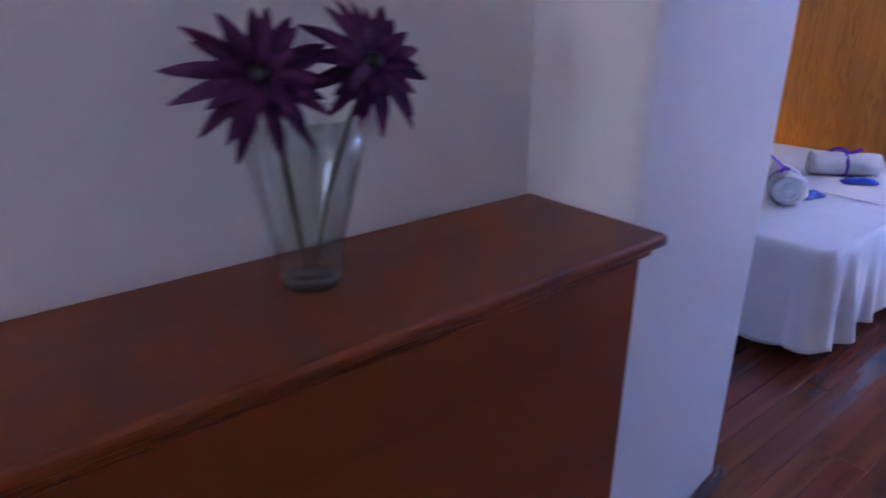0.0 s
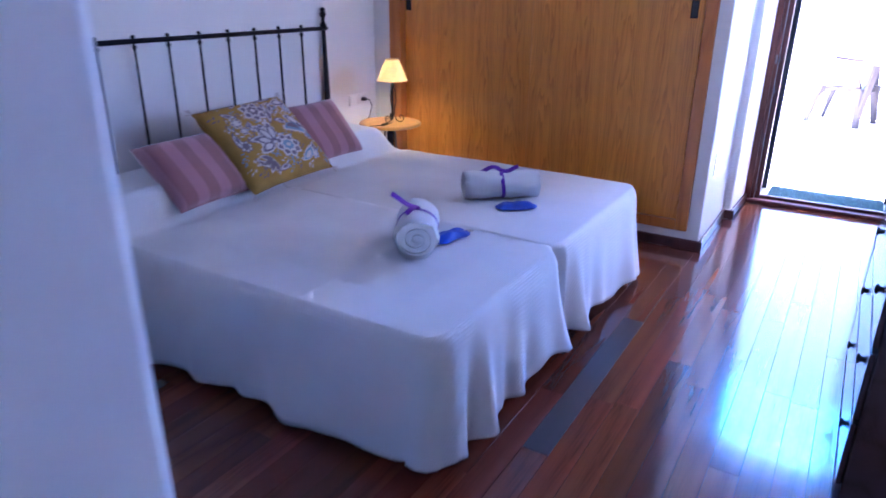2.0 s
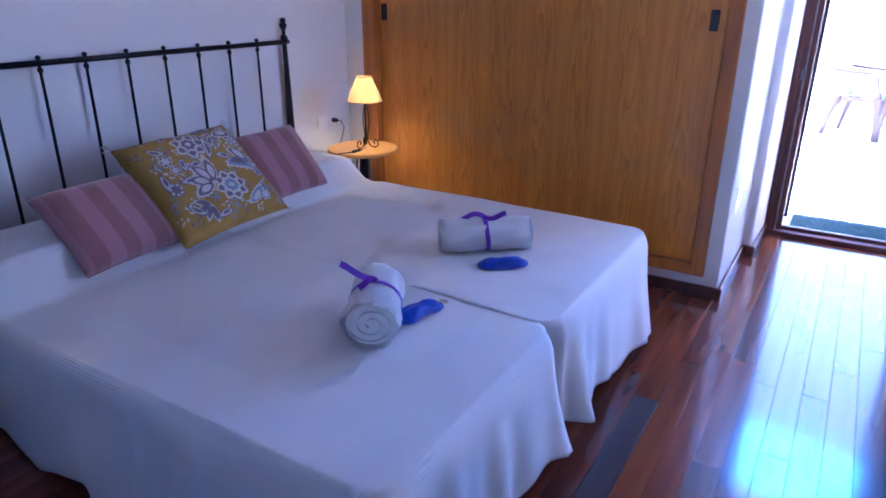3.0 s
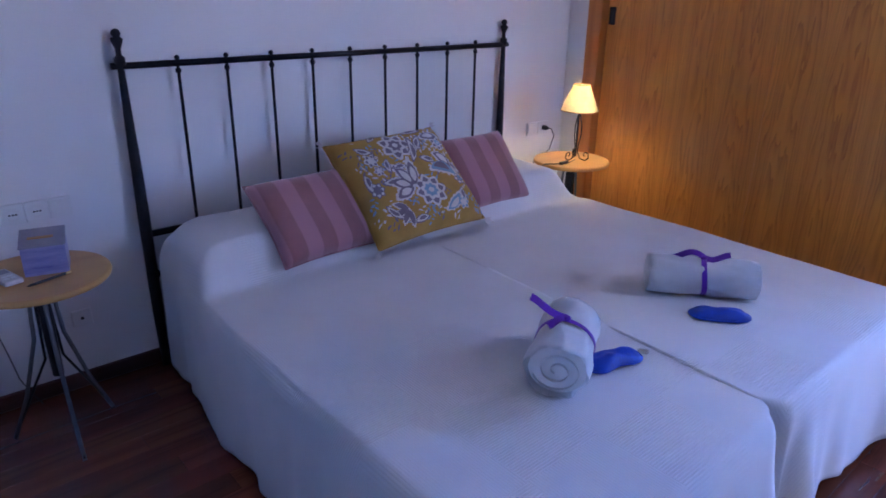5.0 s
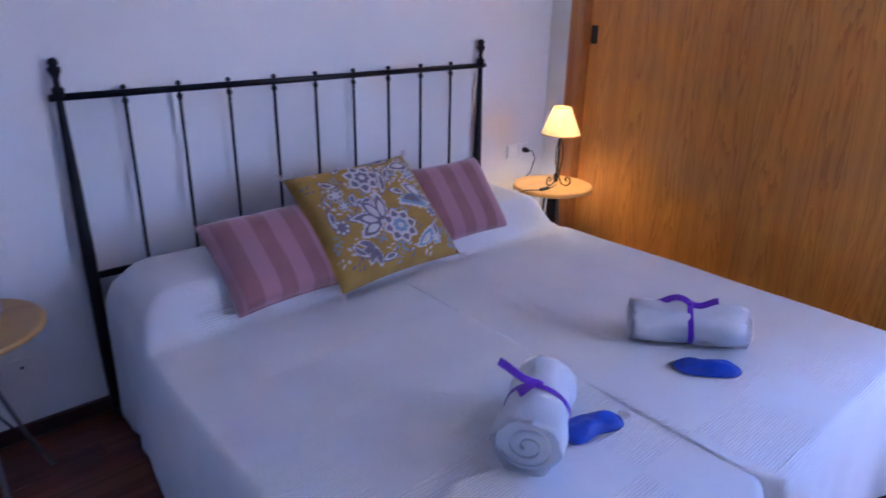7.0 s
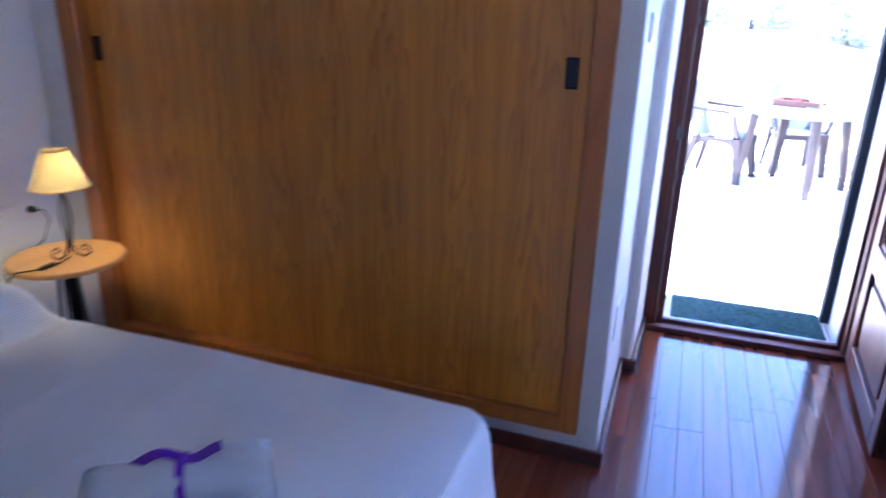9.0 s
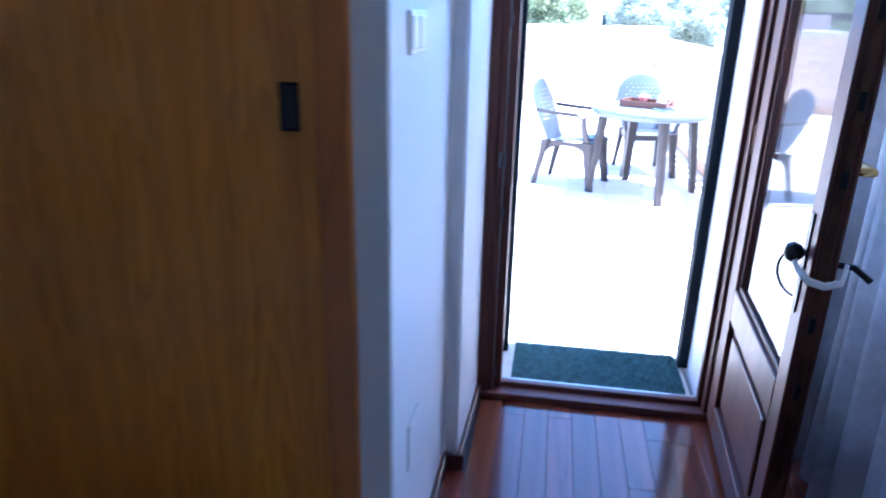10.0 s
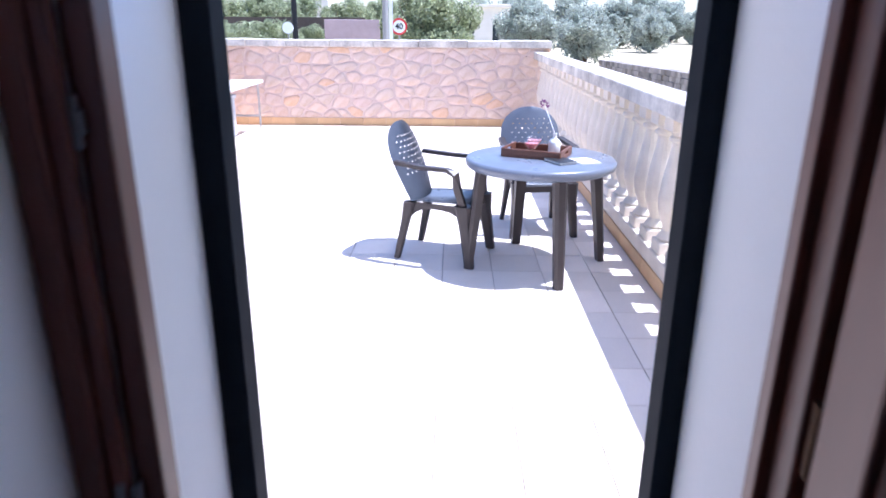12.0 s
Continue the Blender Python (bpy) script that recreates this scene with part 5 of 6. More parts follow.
# balustrade
balustrade = thing("balustrade", pose(6.75, -1.04, 0), "pale cast-stone balustrade with turned balusters and a flat rail", "balustrade")
BL = TX1 - 6.75
for i in range(16):
    part("skirting_tile", box(bmesh.new(), BL * i / 16 + 0.002, BL * (i + 1) / 16 - 0.002, 0.0, 0.012, 0.0, 0.1, 0.002, 1), M_SKIRTTILE, balustrade, "tan skirting tile")
part("plinth", box(bmesh.new(), 0, BL, -0.2, 0.0, -0.02, 0.2, 0.01), M_BALUSTER, balustrade)
part("rail", box(bmesh.new(), 0, BL + 0.05, -0.235, 0.035, 1.055, 1.16, 0.014, 3), M_COPING, balustrade, "weathered flat stone rail")
bm = bmesh.new()
box(bm, -0.085, 0.085, -0.085, 0.085, 0.2, 0.28, 0.006, 1)
lathe(bm, [(0.07, 0.28), (0.08, 0.297), (0.07, 0.315), (0.046, 0.345), (0.052, 0.375), (0.088, 0.47), (0.095, 0.55), (0.082, 0.67), (0.057, 0.8), (0.047, 0.88), (0.05, 0.895), (0.07, 0.908), (0.07, 0.925), (0.054, 0.94), (0.064, 0.965)], seg=14, caps=False)
box(bm, -0.085, 0.085, -0.085, 0.085, 0.965, 1.055, 0.006, 1)
bal_mesh = mesh_of("baluster", bm, M_BALUSTER, False)
x = 0.2
while x < BL - 0.1:
    ob = new("baluster", bal_mesh)
    ob.parent = balustrade
    ob.location = (x, -0.1, 0)
    x += 0.295

# rubble wall at the far end
def rubble(ln, z0, z1, step_y, step_z, seed):
    """Irregular stones that fill a wall face: polygons (y, z) cut by the lines half-way to their neighbours."""
    rng = random.Random(seed)
    seeds = []
    nz = round((z1 - z0) / step_z)
    ny = round(ln / step_y)
    for k in range(nz):
        for i in range(ny):
            if rng.random() < 0.2:
                continue
            seeds.append(((i + 0.5 * (k % 2) + rng.uniform(-0.46, 0.46) + 0.25) * step_y, z0 + (k + 0.5 + rng.uniform(-0.42, 0.42)) * step_z))
    squeeze = 1.6
    cells = []
    for a in seeds:
        poly = [(max(0.0, a[0] - 0.6), z0), (min(ln, a[0] + 0.6), z0), (min(ln, a[0] + 0.6), z1), (max(0.0, a[0] - 0.6), z1)]
        for b in seeds:
            if b is a or abs(b[0] - a[0]) > 0.9:
                continue
            nx, nz2 = b[0] - a[0], (b[1] - a[1]) * squeeze ** 2
            mid = nx * (a[0] + b[0]) / 2 + nz2 * (a[1] + b[1]) / 2
            cut = []
            for p, q in zip(poly, poly[1:] + poly[:1]):
                dp, dq = nx * p[0] + nz2 * p[1] - mid, nx * q[0] + nz2 * q[1] - mid
                if dp <= 0:
                    cut.append(p)
                if dp * dq < 0:
                    t = dp / (dp - dq)
                    cut.append((p[0] + (q[0] - p[0]) * t, p[1] + (q[1] - p[1]) * t))
            poly = cut
            if len(poly) < 3:
                break
        if len(poly) >= 3:
            cells.append(poly)
    return cells, rng


def stone_rings(rng, poly):
    """Rounded outline of a stone with a worn, slightly domed face: rings of (depth, y, z) about its middle."""
    cy, cz = sum(p[0] for p in poly) / len(poly), sum(p[1] for p in poly) / len(poly)
    pts = []
    for p, q in zip(poly, poly[1:] + poly[:1]):
        for t in (0.2, 0.5, 0.8):
            pts.append((p[0] + (q[0] - p[0]) * t - cy, p[1] + (q[1] - p[1]) * t - cz))
    pts = [(y * rng.uniform(0.86, 0.97), z * rng.uniform(0.84, 0.97)) for y, z in pts]
    d = rng.uniform(0.001, 0.014)
    return cy, cz, [[(0.02, y, z) for y, z in pts], [(-d * 0.35, y * 0.94, z * 0.93) for y, z in pts], [(-d, y * 0.74, z * 0.7) for y, z in pts]]


SWY0, SWL, SWH = -1.27, 5.17, 1.215
stone_wall = thing("stone_wall", pose(TX1, SWY0, 0), "pinkish rubble stone parapet wall with a weathered coping", "stone wall")
part("core", box(bmesh.new(), 0.0, 0.35, 0, SWL, -0.2, SWH), M_MORTAR, stone_wall, "lime mortar core")


cells, rng = rubble(SWL, 0.125, SWH, 0.21, 0.165, 5)
for poly in cells:
    cy, cz, rings = stone_rings(rng, poly)
    bm = bmesh.new()
    loft(bm, rings)
    ob = new("stone", mesh_of("stone", bm, M_STONE, True))
    ob.parent = stone_wall
    ob.location = (0, cy, cz)
rng = random.Random(2)
y = 0.0
while y < SWL:
    w = min(rng.uniform(0.5, 0.8), SWL + 0.06 - y)
    part("coping_stone", box(bmesh.new(), -0.07, 0.42, y + 0.003, y + w - 0.003, SWH, SWH + 0.105 + rng.uniform(-0.006, 0.006), 0.012, 2), M_COPING, stone_wall)
    y += w
for i in range(14):
    part("skirting_tile", box(bmesh.new(), -0.014, 0.0, SWL * i / 14 + 0.002, SWL * (i + 1) / 14 - 0.002, 0.0, 0.12, 0.002, 1), M_SKIRTTILE, stone_wall, "tan skirting tile")

side_wall = thing("stone_wall", pose(9.0, TY1, 0), "pinkish rubble stone parapet along the terrace side", "stone wall")
part("core", box(bmesh.new(), 0, 7.39, 0.0, 0.35, -0.2, SWH), M_MORTAR, side_wall, "lime mortar core")
bm_all = bmesh.new()


cells, rng = rubble(7.39, 0.125, SWH, 0.24, 0.182, 8)
for poly in cells:
    cy, cz, rings = stone_rings(rng, poly)
    loft(bm_all, [[(cy + y, x, cz + z) for x, y, z in ring] for ring in rings])
tagged(part("stone", bm_all, M_STONE, side_wall), kind="stuff")
part("coping", box(bmesh.new(), -0.05, 7.32, -0.07, 0.42, SWH, SWH + 0.105, 0.012, 2), M_COPING, side_wall)
part("skirting", box(bmesh.new(), 0, 7.385, -0.014, 0.0, 0, 0.12, 0.003, 1), M_SKIRTTILE, side_wall)

# door mat
mat_thing = thing("door_mat", pose(6.565, 0.21, 0.012), "green bristle door mat lying on the stone sill", "door mat")
part("backing", box(bmesh.new(), -0.165, 0.165, -0.36, 0.36, 0, 0.006, 0.003, 1), M_MAT, mat_thing)
verts, faces = [], []
rng = random.Random(7)
for i in range(34):
    for j in range(72):
        cx, cy = -0.16 + 0.32 * i / 33, -0.355 + 0.71 * j / 71
        k = len(verts)
        dx, dy = rng.uniform(-0.004, 0.004), rng.uniform(-0.004, 0.004)
        verts += [(cx - 0.003, cy - 0.003, 0.005), (cx + 0.003, cy - 0.003, 0.005), (cx, cy + 0.004, 0.005), (cx + dx, cy + dy, 0.021)]
        faces += [(k, k + 1, k + 3), (k + 1, k + 2, k + 3), (k + 2, k, k + 3)]
me = bpy.data.meshes.new("bristles")
me.from_pydata(verts, [], faces)
me.materials.append(M_MAT)
br = new("bristles", me)
br.parent = mat_thing
tagged(br, kind="stuff")

# garden chairs
def garden_chair(m, label):
    """Faces -y; the seat centre stands over the origin."""
    ob = thing("garden_chair", m, label, "chair", "resin chairs round the terrace table")
    bm = bmesh.new()
    rows = []
    for j in range(13):
        v = j / 12
        y = -0.22 + 0.44 * v
        w = 0.235 - 0.03 * v
        rows.append([bm.verts.new((w * (2 * i / 10 - 1), y, 0.425 - 0.02 * v + 0.012 * (2 * i / 10 - 1) ** 2 - 0.03 * max(0, 0.12 - v) / 0.12)) for i in range(11)])
    for a, b in zip(rows, rows[1:]):
        for i in range(10):
            bm.faces.new((a[i], a[i + 1], b[i + 1], b[i]))
    bmesh.ops.solidify(bm, geom=bm.faces[:], thickness=0.03)
    part("seat", bm, M_RESINTOP, ob, "grey-blue moulded seat", True)
    bm = bmesh.new()
    nu, nv = 72, 74
    grid = {}
    for j in range(nv + 1):
        v = j / nv
        half = 0.16 + 0.085 * math.sin(math.pi * min(1, 0.12 + 0.62 * v)) if v < 0.6 else 0.245 * math.sqrt(max(0.0, 1 - ((v - 0.6) / 0.402) ** 2)) * 0.985
        for i in range(nu + 1):
            u = 2 * i / nu - 1
            grid[i, j] = bm.verts.new((half * u, 0.2 + 0.17 * v + 0.035 * v * v - 0.05 * u * u * half / 0.245 * -1 - 0.05, 0.41 + 0.52 * v))
    for j in range(nv):
        for i in range(nu):
            if 10 <= i < nu - 10 and 24 <= j < nv - 10 and j % 5 == 0 and (i + (j // 5) % 2 * 4) % 8 < 2:
                continue
            f = (grid[i, j], grid[i + 1, j], grid[i + 1, j + 1], grid[i, j + 1])
            bm.faces.new(f)
    bmesh.ops.solidify(bm, geom=bm.faces[:], thickness=0.014)
    part("backrest", bm, M_RESINTOP, ob, "perforated oval backrest")
    for sx in (-1, 1):
        for sy, top, foot in ((-1, (0.205, -0.195, 0.42), (0.24, -0.255, 0.0)), (1, (0.185, 0.2, 0.41), (0.215, 0.29, 0.0))):
            bm = bmesh.new()
            wx, wy = (0.036, 0.042) if sy < 0 else (0.024, 0.03)
            rings = []
            for f in (0, 0.3, 1):
                cx, cy, cz = sx * (top[0] + (foot[0] - top[0]) * f), top[1] + (foot[1] - top[1]) * f, top[2] * (1 - f)
                k = 1.45 if f == 0 else (1.0 if f == 0.3 else 0.72)
                rings.append([(cx + a * wx * k, cy + b * wy * k, cz) for a, b in ((-1, -0.6), (-0.6, -1), (0.6, -1), (1, -0.6), (1, 0.6), (0.6, 1), (-0.6, 1), (-1, 0.6))])
            loft(bm, rings)
            part("leg", bm, M_RESIN, ob)
        bm = bmesh.new()
        pts = [(sx * 0.215, -0.2, 0.415), (sx * 0.255, -0.17, 0.56), (sx * 0.262, -0.15, 0.635), (sx * 0.262, -0.1, 0.65), (sx * 0.262, 0.1, 0.655), (sx * 0.243, 0.285, 0.67)]
        strip(bm, pts, 0.05, [(sx, 0.2, 0), (sx, 0.2, 0.1), (sx * 0.5, -0.6, 0.6), (0, 0, 1), (0, 0, 1), (0, 0, 1)], 0.026)
        part("armrest", bm, M_RESIN, ob)
    part("apron", box(bmesh.new(), -0.2, 0.2, -0.225, -0.205, 0.35, 0.4, 0.006), M_RESIN, ob)
    for sx in (-1, 1):
        bm = bmesh.new()
        rings = []
        for k in range(9):
            v = k / 8
            y = -0.2 + 0.4 * v
            drop = 0.035 + 0.075 * abs(2 * v - 1) ** 3
            rings.append([(sx * (0.215 - 0.03 * v) + dx, y, z) for dx, z in ((-0.009, 0.41), (0.009, 0.41), (0.009, 0.41 - drop), (-0.009, 0.41 - drop))])
        loft(bm, rings)
        part("side_apron", bm, M_RESIN, ob)
    return ob


ch = garden_chair(pose(10.11, 0.27, 0, 0, 0, -20), "dark resin garden armchair turned towards the round table")
c2 = copy_thing(ch, pose(10.76, -0.44, 0, 0, 0, -82))
tagged(c2, "dark resin garden armchair behind the table by the balustrade")

# round garden table
TCX, TCY, TZ = 9.9, -0.34, 0.745
gt = thing("garden_table", pose(TCX, TCY, 0, 0, 0, 8), "round dark resin garden table with a grey-blue top", "table")
bm = bmesh.new()
lathe(bm, [(0.0, TZ - 0.03), (0.43, TZ - 0.03), (0.44, TZ - 0.06), (0.465, TZ - 0.065), (0.485, TZ - 0.05), (0.49, TZ - 0.02), (0.48, TZ - 0.005), (0.465, TZ), (0.0, TZ)], seg=56, caps=False)
bmesh.ops.remove_doubles(bm, verts=bm.verts, dist=0.0005)
part("tabletop", bm, M_RESINTOP, gt, "round grey-blue resin top with a rolled rim", True)
for k in range(4):
    a = math.pi * (k + 0.0) / 2 + 0.06
    c, s = math.cos(a), math.sin(a)
    bm = bmesh.new()
    rings = []
    for f in (0, 0.5, 1):
        r = 0.385 + 0.085 * f
        w = 0.042 - 0.012 * f
        rings.append([(r * c + w * (p * c - q * s), r * s + w * (p * s + q * c), (TZ - 0.03) * (1 - f)) for p, q in ((-0.7, -1), (0.5, -1), (1, -0.5), (1, 0.5), (0.5, 1), (-0.7, 1))])
    loft(bm, rings)
    part("leg", bm, M_RESIN, gt, "tapered dark resin leg")

# tray with drinks, bottle and book
M_TRAYWOOD = wood("tray_wood", (0.17, 0.07, 0.04), (0.08, 0.03, 0.02), 0.4, 14, "x", "y")
tray = thing("serving_tray", pose(9.95, -0.32, TZ, 0, 0, 66), "dark wooden serving tray with cut-out handles", "tray")
part("base", box(bmesh.new(), -0.2, 0.2, -0.14, 0.14, 0.0, 0.01, 0.002, 1), M_TRAYWOOD, tray)
for y in (-0.14, 0.128):
    part("side", box(bmesh.new(), -0.2, 0.2, y, y + 0.012, 0.01, 0.055, 0.003, 1), M_TRAYWOOD, tray)
for x in (-0.2, 0.188):
    bm = bmesh.new()
    box(bm, x, x + 0.012, -0.128, 0.128, 0.01, 0.024, 0.002, 1)
    box(bm, x, x + 0.012, -0.128, 0.128, 0.042, 0.06, 0.002, 1)
    box(bm, x, x + 0.012, -0.128, -0.045, 0.0245, 0.0415, 0.001, 1)
    box(bm, x, x + 0.012, 0.045, 0.128, 0.0245, 0.0415, 0.001, 1)
    part("handle", bm, M_TRAYWOOD, tray)
M_DRINK = material("pink_drink", (0.75, 0.22, 0.24), 0.15, 0, 0.05, 6, 60, 0.0)
for gx, gy in ((9.90, -0.28), (10.02, -0.31)):
    g = thing("cocktail_glass", pose(gx, gy, TZ + 0.01), "wide stemmed glass of pink drink on the tray", "glass", "drinks on the tray")
    bm = bmesh.new()
    lathe(bm, [(0.03, 0), (0.03, 0.003), (0.006, 0.008), (0.006, 0.03), (0.03, 0.042), (0.05, 0.075), (0.053, 0.1), (0.05, 0.1), (0.046, 0.076), (0.026, 0.048), (0.0, 0.044)], seg=20, caps=False)
    gg = part("bowl", bm, M_PANE, g, "", True)
    gg.visible_shadow = False
    bm = bmesh.new()
    lathe(bm, [(0.02, 0.0465), (0.044, 0.075), (0.044, 0.082), (0.0, 0.082)], seg=20)
    part("drink", bm, M_DRINK, g, "pink liquid")
bottle = thing("bud_vase", pose(9.99, -0.44, TZ + 0.01), "small white bottle vase holding a dark flower sprig", "vase")
bm = bmesh.new()
lathe(bm, [(0.036, 0), (0.04, 0.01), (0.04, 0.07), (0.03, 0.09), (0.013, 0.1), (0.013, 0.125), (0.016, 0.13)], seg=18)
part("bottle", bm, M_CREAMPLASTIC, bottle, "", True)
bm = bmesh.new()
tube(bm, [(0, 0, 0.12), (0.01, 0.03, 0.2), (0.03, 0.07, 0.3)], 0.003, 5)
part("sprig", bm, M_TERRY, bottle, "", True)
bm = bmesh.new()
rng = random.Random(5)
for i in range(16):
    c = Vector((0.03 + rng.uniform(-0.025, 0.025), 0.075 + rng.uniform(-0.025, 0.025), 0.315 + rng.uniform(-0.02, 0.03)))
    d = Vector((rng.uniform(-1, 1), rng.uniform(-1, 1), rng.uniform(-0.3, 1))).normalized() * 0.018
    tube(bm, [c, c + d], [0.006, 0.002], 5)
part("bloom", bm, M_PETAL, bottle, "dark purple bloom")
M_PAPER = material("paper", (0.78, 0.76, 0.72), 0.8, 0, 0.03, 8, 90, 0.05)
book = thing("notebook", pose(9.72, -0.44, TZ, 0, 0, 28), "closed dark notebook with pale pages on the table", "book")
part("pages", box(bmesh.new(), -0.085, 0.085, -0.06, 0.06, 0.003, 0.016, 0.001, 1), M_PAPER, book)
part("cover", box(bmesh.new(), -0.09, 0.09, -0.064, 0.064, 0.0165, 0.0195, 0.001, 1), M_DARKPLASTIC, book)
part("cover", box(bmesh.new(), -0.09, 0.09, -0.064, 0.064, 0.0, 0.0028, 0.001, 1), M_DARKPLASTIC, book)
nap = thing("napkin", pose(9.76, -0.60, TZ, 0, 0, 20), "folded white paper napkin on the table", "napkin")
part("fold", box(bmesh.new(), -0.09, 0.09, -0.07, 0.07, 0, 0.004, 0.001, 1), M_PAPER, nap)
part("fold", box(bmesh.new(), -0.085, 0.06, -0.065, 0.06, 0.0045, 0.008, 0.001, 1), M_PAPER, nap)

# white folding table and grey storage box by the side wall
ft = thing("folding_table", pose(14.75, 3.42, 0), "white folding table on thin metal legs", "table")
part("tabletop", box(bmesh.new(), -0.95, 0.95, -0.36, 0.36, 0.72, 0.76, 0.01, 2), M_CREAMPLASTIC, ft)
for x in (-0.85, 0.85):
    for y in (-0.3, 0.3):
        bm = bmesh.new()
        tube(bm, [(x, y, 0), (x, y, 0.72)], 0.016, 8)
        part("leg", bm, M_STEEL, ft)
    bm = bmesh.new()
    tube(bm, [(x, -0.3, 0.25), (x, 0.3, 0.25)], 0.012, 8)
    part("crossbar", bm, M_STEEL, ft)
M_GREYBOX = material("grey_box_plastic", (0.45, 0.46, 0.48), 0.5, 0, 0.06, 5, 90, 0.05)
sb = thing("storage_box", pose(14.45, 3.48, 0), "pale grey storage box on castors under the table", "storage box")
part("body", box(bmesh.new(), -0.42, 0.42, -0.24, 0.24, 0.07, 0.58, 0.02, 3), M_GREYBOX, sb)
part("lid", box(bmesh.new(), -0.44, 0.44, -0.26, 0.26, 0.58, 0.63, 0.012, 2), M_GREYBOX, sb)
for x in (-0.36, 0.36):
    for y in (-0.19, 0.19):
        bm = bmesh.new()
        tube(bm, [(x, y - 0.015, 0.035), (x, y + 0.015, 0.035)], 0.035, 12)
        part("castor", bm, M_DARKPLASTIC, sb)

# ---- beyond the terrace ----
GZ = -0.45
M_GROUND = material("dry_grass_ground", (0.58, 0.50, 0.36), 0.95, 0, 0.2, 0.35, 6, 0.3, color2=(0.42, 0.36, 0.22))
M_ROAD = material("pale_road", (0.42, 0.40, 0.37), 0.9, 0, 0.06, 0.8, 30, 0.2)
M_LEAF = foliage("olive_leaf", (0.46, 0.50, 0.43), 0.35)
M_SHRUB = foliage("shrub_leaf", (0.38, 0.42, 0.25), 0.35)
M_BARK = material("bark", (0.16, 0.12, 0.09), 0.9, 0, 0.2, 12, 80, 0.7)
M_RENDER = material("white_render", (0.74, 0.70, 0.64), 0.85, 0, 0.05, 1.2, 40, 0.2)
M_DARKGLASS = material("dark_window", (0.03, 0.04, 0.05), 0.1, 0, 0.1)
M_FENCE = material("brown_fence", (0.10, 0.075, 0.06), 0.7, 0, 0.1, 3, 40, 0.2)
M_PURPLEWALL = material("mauve_boundary_wall", (0.36, 0.28, 0.30), 0.85, 0, 0.08, 2, 40, 0.3)
M_POLE = material("grey_concrete", (0.33, 0.32, 0.32), 0.8, 0, 0.08, 3, 60, 0.2)
M_REDSIGN = material("sign_red", (0.62, 0.03, 0.03), 0.4, 0, 0.05)
M_SIGNWHITE = material("sign_white", (0.8, 0.8, 0.8), 0.4, 0, 0.02)
M_SIGNBLACK = material("sign_black", (0.02, 0.02, 0.02), 0.4, 0, 0.02)

bm = bmesh.new()
N = 40
gv = {}
for i in range(N + 1):
    for j in range(N + 1):
        gx, gy = -300 + 1500 * (i / N) ** 1.6, -700 + 1400 * j / N
        far = max(0, math.hypot(gx - 10, gy) - 60)
        gv[i, j] = bm.verts.new((gx, gy, GZ - 0.002 + min(30, far * 0.03) * (0.5 + 0.5 * noise.noise((gx * 0.006, gy * 0.006, 3)))))
for i in range(N):
    for j in range(N):
        bm.faces.new((gv[i, j], gv[i + 1, j], gv[i + 1, j + 1], gv[i, j + 1]))
solid("ground", bm, M_GROUND, "dry straw-coloured ground beyond the terrace", "ground", "structure", smooth=True)
solid("road", box(bmesh.new(), 24, 29.5, -2, 40, GZ - 0.1, GZ + 0.02), M_ROAD, "pale sunlit road beyond the terrace", "road", "structure")


def tree(m, h, spread, leaves, seed, label, mat, name="olive_tree", trunk_h=0.35, size=0.11):
    rng = random.Random(seed)
    ob = thing(name, m, label, "tree")
    bm = bmesh.new()
    tips = []
    tube(bm, [(0, 0, -0.1), (0.04, 0.02, h * trunk_h * 0.5), (0.02, -0.03, h * trunk_h)], [0.17, 0.13, 0.11], 8)
    for i in range(7):
        a = 2 * math.pi * i / 7 + rng.uniform(-0.3, 0.3)
        r = spread * rng.uniform(0.35, 0.75)
        tip = Vector((r * math.cos(a), r * math.sin(a), h * rng.uniform(0.28, 0.85)))
        tube(bm, [(0.02, -0.03, h * trunk_h * 0.9), (tip.x * 0.5, tip.y * 0.5, h * (trunk_h + 0.2)), tip], [0.07, 0.045, 0.015], 6)
        tips.append(tip)
    tips.append(Vector((0, 0, h * 0.85)))
    part("trunk", bm, M_BARK, ob)
    verts, faces = [], []
    clumps = []
    for _ in range(80):
        d = Vector((rng.gauss(0, 1), rng.gauss(0, 1), rng.gauss(0, 1))).normalized() * rng.random() ** 0.33
        c = Vector((d.x * spread * 0.82, d.y * spread * 0.82, h * (0.5 + 0.42 * d.z)))
        clumps.append((c, spread * rng.uniform(0.14, 0.3)))
    for i in range(leaves):
        c, r = clumps[rng.randrange(len(clumps))]
        d = Vector((rng.gauss(0, 1), rng.gauss(0, 1), rng.gauss(0, 1))).normalized() * r * rng.random() ** 0.4
        p = c + d
        p.z = max(0.05, p.z)
        ax = Vector((rng.gauss(0, 1), rng.gauss(0, 1), rng.gauss(0.5, 1))).normalized() * size * rng.uniform(0.6, 1.3)
        sd = ax.cross(Vector((rng.gauss(0, 1), rng.gauss(0, 1), rng.gauss(0, 1)))).normalized() * size * 0.3
        k = len(verts)
        verts += [tuple(p - ax * 0.5), tuple(p + sd), tuple(p + ax * 0.5), tuple(p - sd)]
        faces.append((k, k + 1, k + 2, k + 3))
    me = bpy.data.meshes.new("crown")
    me.from_pydata(verts, [], faces)
    me.materials.append(mat)
    cr = new("crown", me)
    cr.parent = ob
    tagged(cr, kind="stuff")
    return ob


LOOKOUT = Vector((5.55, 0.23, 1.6))


